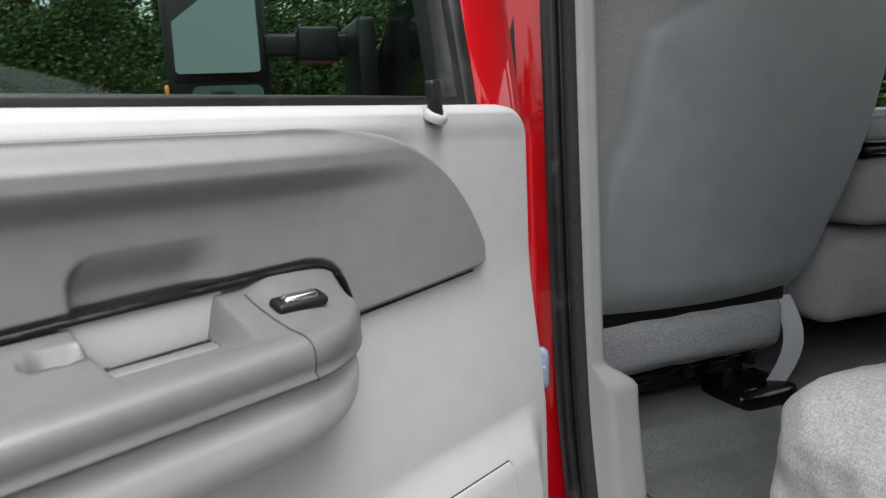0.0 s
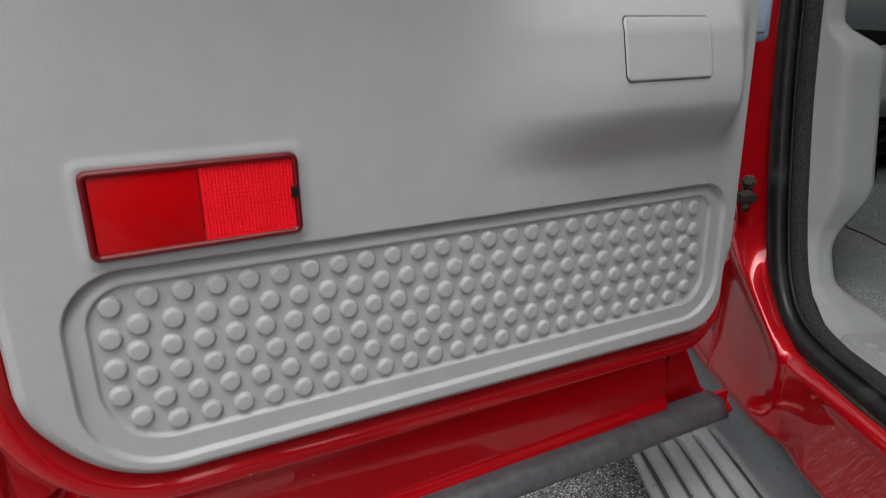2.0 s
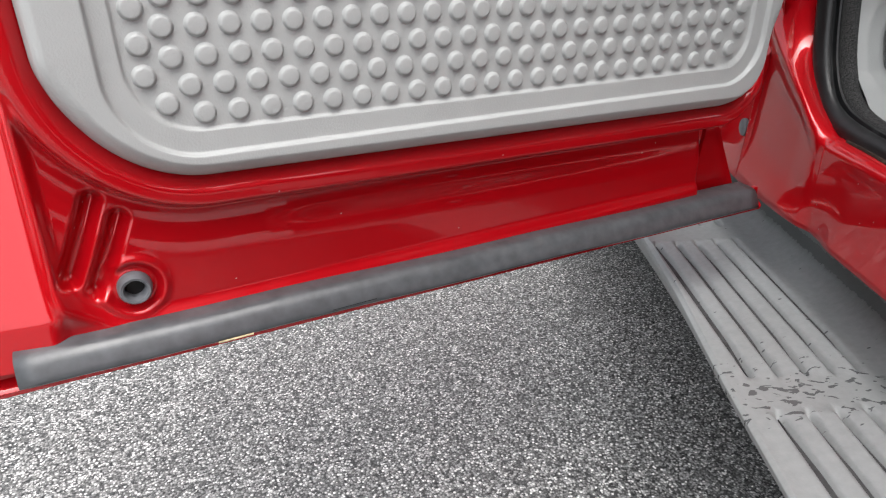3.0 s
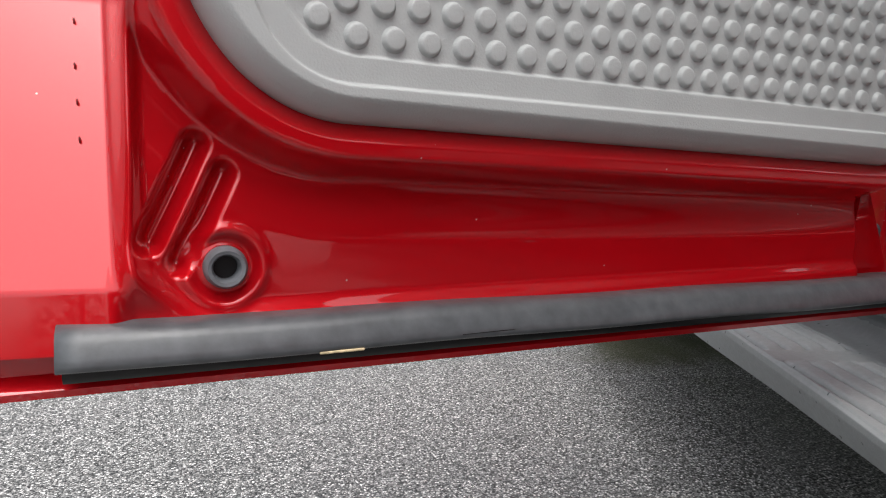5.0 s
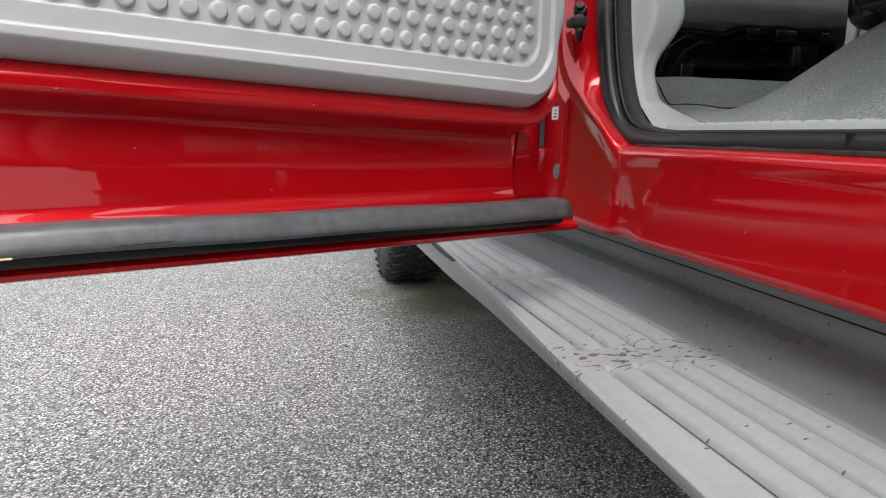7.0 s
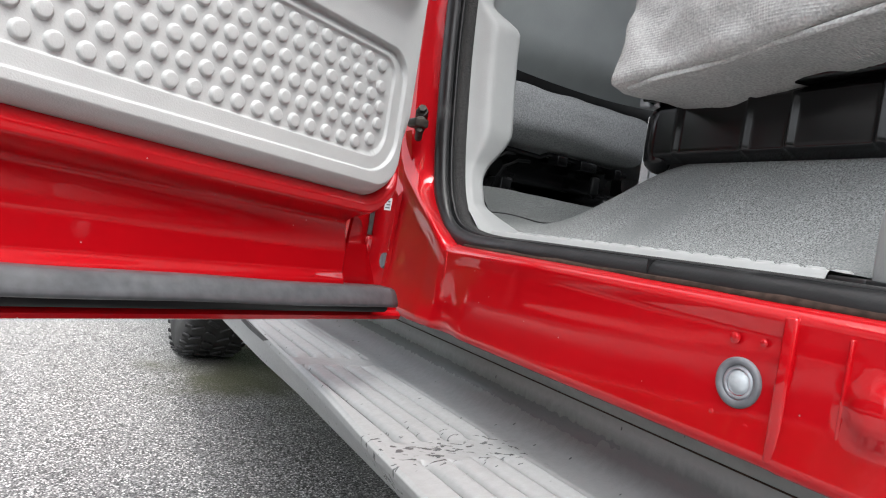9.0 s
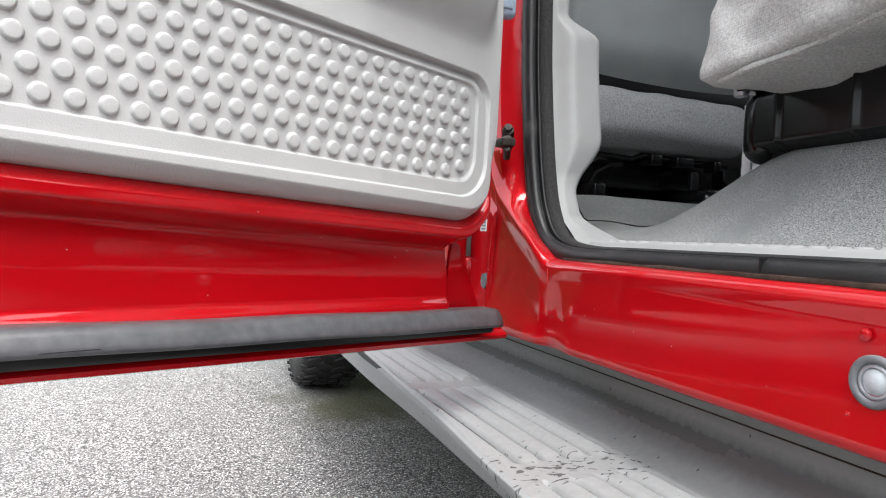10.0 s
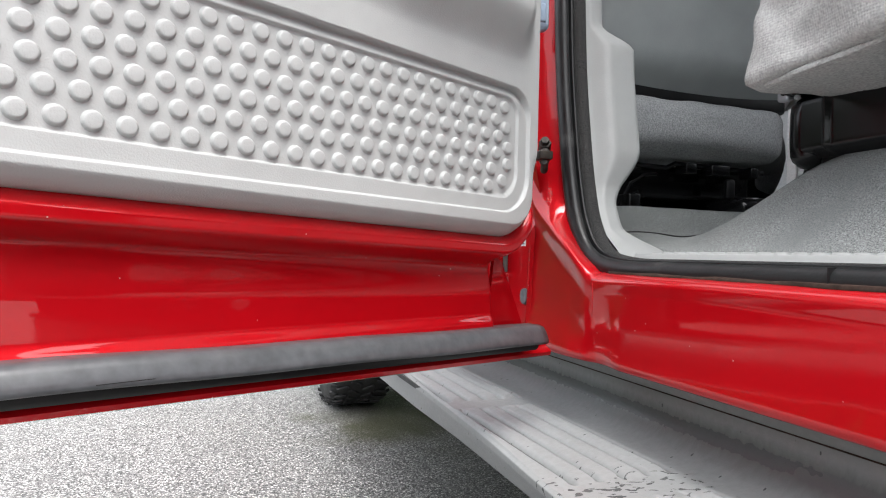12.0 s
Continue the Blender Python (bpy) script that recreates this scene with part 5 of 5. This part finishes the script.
    def insert(s, t):
        x = -0.6395 + 0.615 * s
        lo, hi = edge_of(x, True), edge_of(x, False)
        z = lo + (hi - lo) * t
        e = min(t, 1 - t) * (hi - lo)
        e = min(e, max(0.0, -0.0245 - x) * 0.6 + 0.0005, (x + 0.64) + 0.0005)
        fade = 1 - smooth(-0.30, -0.10, x)
        y = base_y(z) - 0.007
        y -= fade * 0.017 * smooth(1.366, 1.390, z) * (1 - smooth(1.398, 1.418, z))
        y -= (1 - fade) * 0.004
        y += 0.007 * (1 - smooth(0.0, 0.005, e))
        y += 0.013 * smooth(1.350, 1.318, z) * smooth(0.003, -0.005, rrect(x, z, -0.443, -0.28, 1.2, 1.3480, 0.01, 0.01, 0.02, 0.024)) * (1 - smooth(-0.365, -0.330, x))
        return (x, y, z)
    rim = bend([(-0.64, 1.2995, 0), (-0.51, 1.3030, 0), (-0.44, 1.3055, 0), (-0.35, 1.3070, 0), (-0.276, 1.3085, 0), (-0.246, 1.3055, 0), (-0.229, 1.293, 0), (-0.219, 1.270, 0), (-0.2135, 1.2535, 0)], 90)
    part("insert_gap", tube([(p.x, 0.0125, p.y) for p in rim], 0.0028, 8), BLACK, door, "dark gap below the insert")
    part("insert_gap", tube([(x, base_y(1.26) - 0.0035, 1.2515 + 0.069 * (x + 0.2135)) for x in (-0.2135, -0.16, -0.10, -0.045)], 0.0012, 6), BLACK, door, "dark gap below the insert")
    part("padded_insert", sheet(insert, 260, 90), MID, door, "mid grey padded insert")
    # armrest with pull cup and switch bezel
    hi = bend([(0.030, 1.302, 0), (0.010, 1.300, 0), (-0.010, 1.292, 0), (-0.030, 1.286, 0), (-0.052, 1.281, 0), (-0.066, 1.2795, 0), (-0.0755, 1.2765, 0), (-0.0800, 1.2705, 0), (-0.0805, 1.263, 0), (-0.0785, 1.255, 0), (-0.074, 1.249, 0), (0.030, 1.248, 0)], 60)
    low = bend([(0.030, 1.262, 0), (0.0, 1.266, 0), (-0.020, 1.270, 0), (-0.036, 1.275, 0), (-0.052, 1.279, 0), (-0.066, 1.2795, 0), (-0.0755, 1.2765, 0), (-0.0800, 1.2705, 0), (-0.0805, 1.263, 0), (-0.0785, 1.255, 0), (-0.074, 1.249, 0), (0.030, 1.248, 0)], 60)
    def whole(s, t):
        x = -0.65 + 0.324 * s
        w = max(1 - smooth(-0.447, -0.437, x), smooth(-0.358, -0.345, x))
        i = int(round(t * 59))
        p = low[i].lerp(hi[i], w)
        f = 0.25 + 0.75 * smooth(-0.655, -0.620, x)
        y = 0.02 + (p.x - 0.02) * f
        # finger pocket at the rear end of the cup
        dip = 0.030 * smooth(1.0, 0.70, math.hypot((x + 0.460) / 0.024, (y + 0.012) / 0.0075))
        return (x, y, p.y - dip)
    rest = part("armrest", sheet(whole, 240, 59), ARM_SHADED, door, "mid grey armrest with a pull cup")
    part("cup_wall", block(-0.452, -0.340, 0.0145, 0.018, 1.262, 1.3035, 0.001), TRIM, rest, "light grey wall of the pull cup")
    part("cup_gap", tube([(-0.437, 0.010, 1.2685), (-0.395, 0.010, 1.2690), (-0.353, 0.010, 1.2695)], 0.0012, 6), BLACK, rest)
    part("cup_lip", block(-0.432, -0.354, -0.006, 0.010, 1.2630, 1.2685, 0.002), MID, rest)
    part("cup_gap", tube([(-0.438, 0.009, 1.2690), (-0.428, 0.009, 1.2690)], 0.0022, 6), BLACK, rest)
    def bezel(s, t):
        p = hi[int(round(t * 59))]
        f = plan_end(s)
        back = smooth(-0.06, 0.02, p.x) * smooth(0.6, 0.0, t)
        z = p.y + back * (0.008 * smooth(0, 0.25, s) - 0.034 * smooth(0.82, 1.0, s)) - (p.y - 1.248) * 0.3 * (1 - back) * smooth(0.8, 1.0, s)
        return (-0.326 + 0.1055 * s, 0.024 + (p.x - 0.024) * f, z)
    part("switch_bezel", sheet(lambda s, t: bezel(1 - (1 - s) ** 1.8, t), 70, 59), ARM_SHADED, rest, "mid grey switch bezel")
    part("bezel_gap", tube([(p.x, p.y, p.z + 0.0002) for p in [Vector(whole(1.0, k / 59)) for k in range(6, 52)]], 0.0008, 6), GROOVE, rest)
    under = [(-0.63 + 0.304 * k / 20, -0.0745 + 0.01 * (1 - smooth(0, 2, k)), 1.2482) for k in range(20)]
    under += [(-0.326 + 0.1055 * s, 0.024 - 0.0985 * plan_end(s), 1.2482) for s in (0.0, 0.2, 0.4, 0.55, 0.68, 0.78, 0.86, 0.92, 0.96, 0.985)]
    part("pad_gap", tube(under, 0.0015, 6), BLACK, rest)
    sw = pose(-0.296, -0.024, 1.2925, 16, 0, -4)
    part("window_switch", block(-0.023, 0.021, -0.0095, 0.0095, -0.006, 0.0025, 0.0040, 4), BLACK, rest, "black window switch", sw)
    part("switch_rocker", block(-0.016, 0.014, -0.0055, 0.0055, -0.002, 0.0055, 0.0036, 4), CHROME, rest, "polished switch rocker", sw)
    # lock knob on the top ledge
    kn = pose(-0.094, 0.014, 1.4325)
    knob = part("lock_knob", block(-0.0080, 0.0080, -0.0055, 0.0055, -0.012, 0.031, 0.0034), BLACK, door, "black door lock knob", kn @ pose(0, 0, 0, 0, -7, 12))
    part("knob_collar", lathe([(0.0075, 0.003), (0.0095, 0.0040), (0.0115, 0.0030), (0.0130, -0.001), (0.013, -0.005)], 24), TRIM, knob, "", kn @ pose(0, 0, -0.002, 32, 0, 0))
    # belt seal, window frame and glass
    part("belt_seal", block(-0.72, -0.020, 0.042, 0.060, 1.428, 1.4505, 0.004), RUBBER, door, "black rubber belt seal")
    part("window_frame", sweep([(0.006, 0.045), (0.014, 0.038), (0.075, 0.038), (0.098, 0.046), (0.104, 0.09), (0.006, 0.09)], [((0, 0, 1.40), (1, 0, 0), (0, 1, 0)), ((0.004, 0.03, 1.6), (1, 0, 0), (0, 1, 0)), ((0.0, 0.07, 1.93), (1, 0, 0), (0, 1, 0))]), RED, door, "red painted window frame")
    part("glass_run", sweep([(-0.032, 0.050), (-0.026, 0.042), (-0.012, 0.043), (-0.009, 0.040), (0.004, 0.040), (0.009, 0.044), (0.009, 0.08), (-0.032, 0.08)], [((0, 0, 1.43), (1, 0, 0), (0, 1, 0)), ((0.003, 0.03, 1.6), (1, 0, 0), (0, 1, 0)), ((0.0, 0.07, 1.92), (1, 0, 0), (0, 1, 0))]), RUBBER, door, "black rubber glass run")
    part("window_frame", sweep([(-0.76, 0.04), (-0.70, 0.04), (-0.70, 0.09), (-0.76, 0.09)], [((0, 0, 1.40), (1, 0, 0), (0, 1, 0)), ((0.03, 0.07, 1.93), (1, 0, 0), (0, 1, 0))]), RED, door)
    part("window_frame", block(-0.74, 0.078, 0.105, 0.16, 1.89, 1.94, 0.008), RED, door)
    corners = [(-0.71, 0.0, 0.0), (0.0, 0.0, 0.0), (0.0, 0.065, 0.48), (-0.71, 0.065, 0.48)]
    verts = [(x, 0.062 + y + dy, 1.43 + z) for dy in (0.0, 0.004) for x, y, z in corners]
    faces = [(0, 1, 2, 3), (7, 6, 5, 4), (0, 4, 5, 1), (1, 5, 6, 2), (2, 6, 7, 3), (3, 7, 4, 0)]
    g = part("window_pane", mesh_of(verts, faces, True), TINT, door, "green tinted window glass")
    g.visible_shadow = False
    return door


rear_door()


# ---- trees beyond the truck, with unseen ones added round the drive ----
def conifer(place, h, seed, w, sprays=34, fine=1.0):
    rng = random.Random(seed)
    tree = thing("conifer_tree", "dense dark green conifer round the driveway, in view or added", "tree", Matrix.Translation(place), group="conifers beyond the truck")
    part("trunk", sweep([(0.5 * math.cos(k * math.pi / 4), 0.5 * math.sin(k * math.pi / 4)) for k in range(8)], [((0, 0, z), (r, 0, 0), (0, r, 0)) for z, r in ((0, h * 0.045), (h * 0.3, h * 0.035), (h * 0.7, h * 0.018), (h, 0.01))]), BARK, tree)
    verts, faces = [], []
    for i in range(280):
        z = h * (0.02 + 0.96 * rng.random() ** 1.25)
        a = rng.uniform(0, 2 * math.pi)
        reach = w * (1.03 - z / h) ** 0.8 * rng.uniform(0.65, 1.1) + 0.15
        d = Vector((math.cos(a), math.sin(a), 0))
        side_d = Vector((-d.y, d.x, 0))
        for k in range(sprays):
            f = rng.uniform(0.2, 1.0)
            c = d * reach * f + Vector((0, 0, z - reach * 0.22 * f * f)) + side_d * rng.gauss(0, 0.16) * (1.2 - f * 0.5) + Vector((0, 0, rng.gauss(0, 0.09)))
            ax = (d * rng.uniform(0.3, 1) + side_d * rng.uniform(-1, 1) + Vector((0, 0, rng.uniform(-0.8, 0.35)))).normalized()
            bx = ax.cross(Vector((rng.gauss(0, 1), rng.gauss(0, 1), rng.gauss(0, 1)))).normalized()
            L, W = fine * rng.uniform(0.06, 0.15), fine * rng.uniform(0.014, 0.034)
            n = len(verts)
            verts += [c - bx * W * 0.4, c + ax * L * 0.5 + bx * W, c + ax * L, c + ax * L * 0.45 - bx * W]
            faces.append((n, n + 1, n + 2, n + 3))
    part("crown", mesh_of(verts, faces, True), LEAF, tree)


def trees():
    rng = random.Random(5)
    for k in range(36):
        a = radians(-20 + 6.2 * (k % 19) + rng.uniform(-1.5, 1.5) + (3.1 if k > 18 else 0))
        r = rng.uniform(11.0, 12.5) + (2.6 if k > 18 else 0)
        conifer((-0.6 + r * math.sin(a), -0.4 + r * math.cos(a), 0), rng.uniform(3.7, 4.5) + (0.7 if k > 18 else 0), 40 + k, rng.uniform(1.6, 2.1), 50)
    for k in range(18):
        a = radians(-28.4 + 5.6 * k + rng.uniform(-1.5, 1.5))
        r = rng.uniform(7.2, 8.4)
        conifer((-0.6 + r * math.sin(a), -0.4 + r * math.cos(a), 0), rng.uniform(2.6, 3.1), 120 + k, rng.uniform(1.1, 1.4), 110, 0.55)
    # unseen row to the left, added to darken reflections in the paint
    for k in range(9):
        a = radians(222 + 9.6 * k + rng.uniform(-2, 2))
        r = rng.uniform(7.4, 8.6)
        conifer((r * math.sin(a), r * math.cos(a), 0), rng.uniform(2.1, 2.9), 70 + k, rng.uniform(1.6, 2.0))
    # the ring closes with unseen trees; four taller ones keep sky off the window
    for k in range(22):
        a = radians(104 + 10.8 * k + rng.uniform(-3, 3))
        r = rng.uniform(18.0, 23.0)
        conifer((r * math.sin(a), r * math.cos(a), 0), rng.uniform(3.6, 5.4) + (5.0 if 4 <= k <= 7 else 0.0), 90 + k, rng.uniform(2.2, 3.0))


trees()
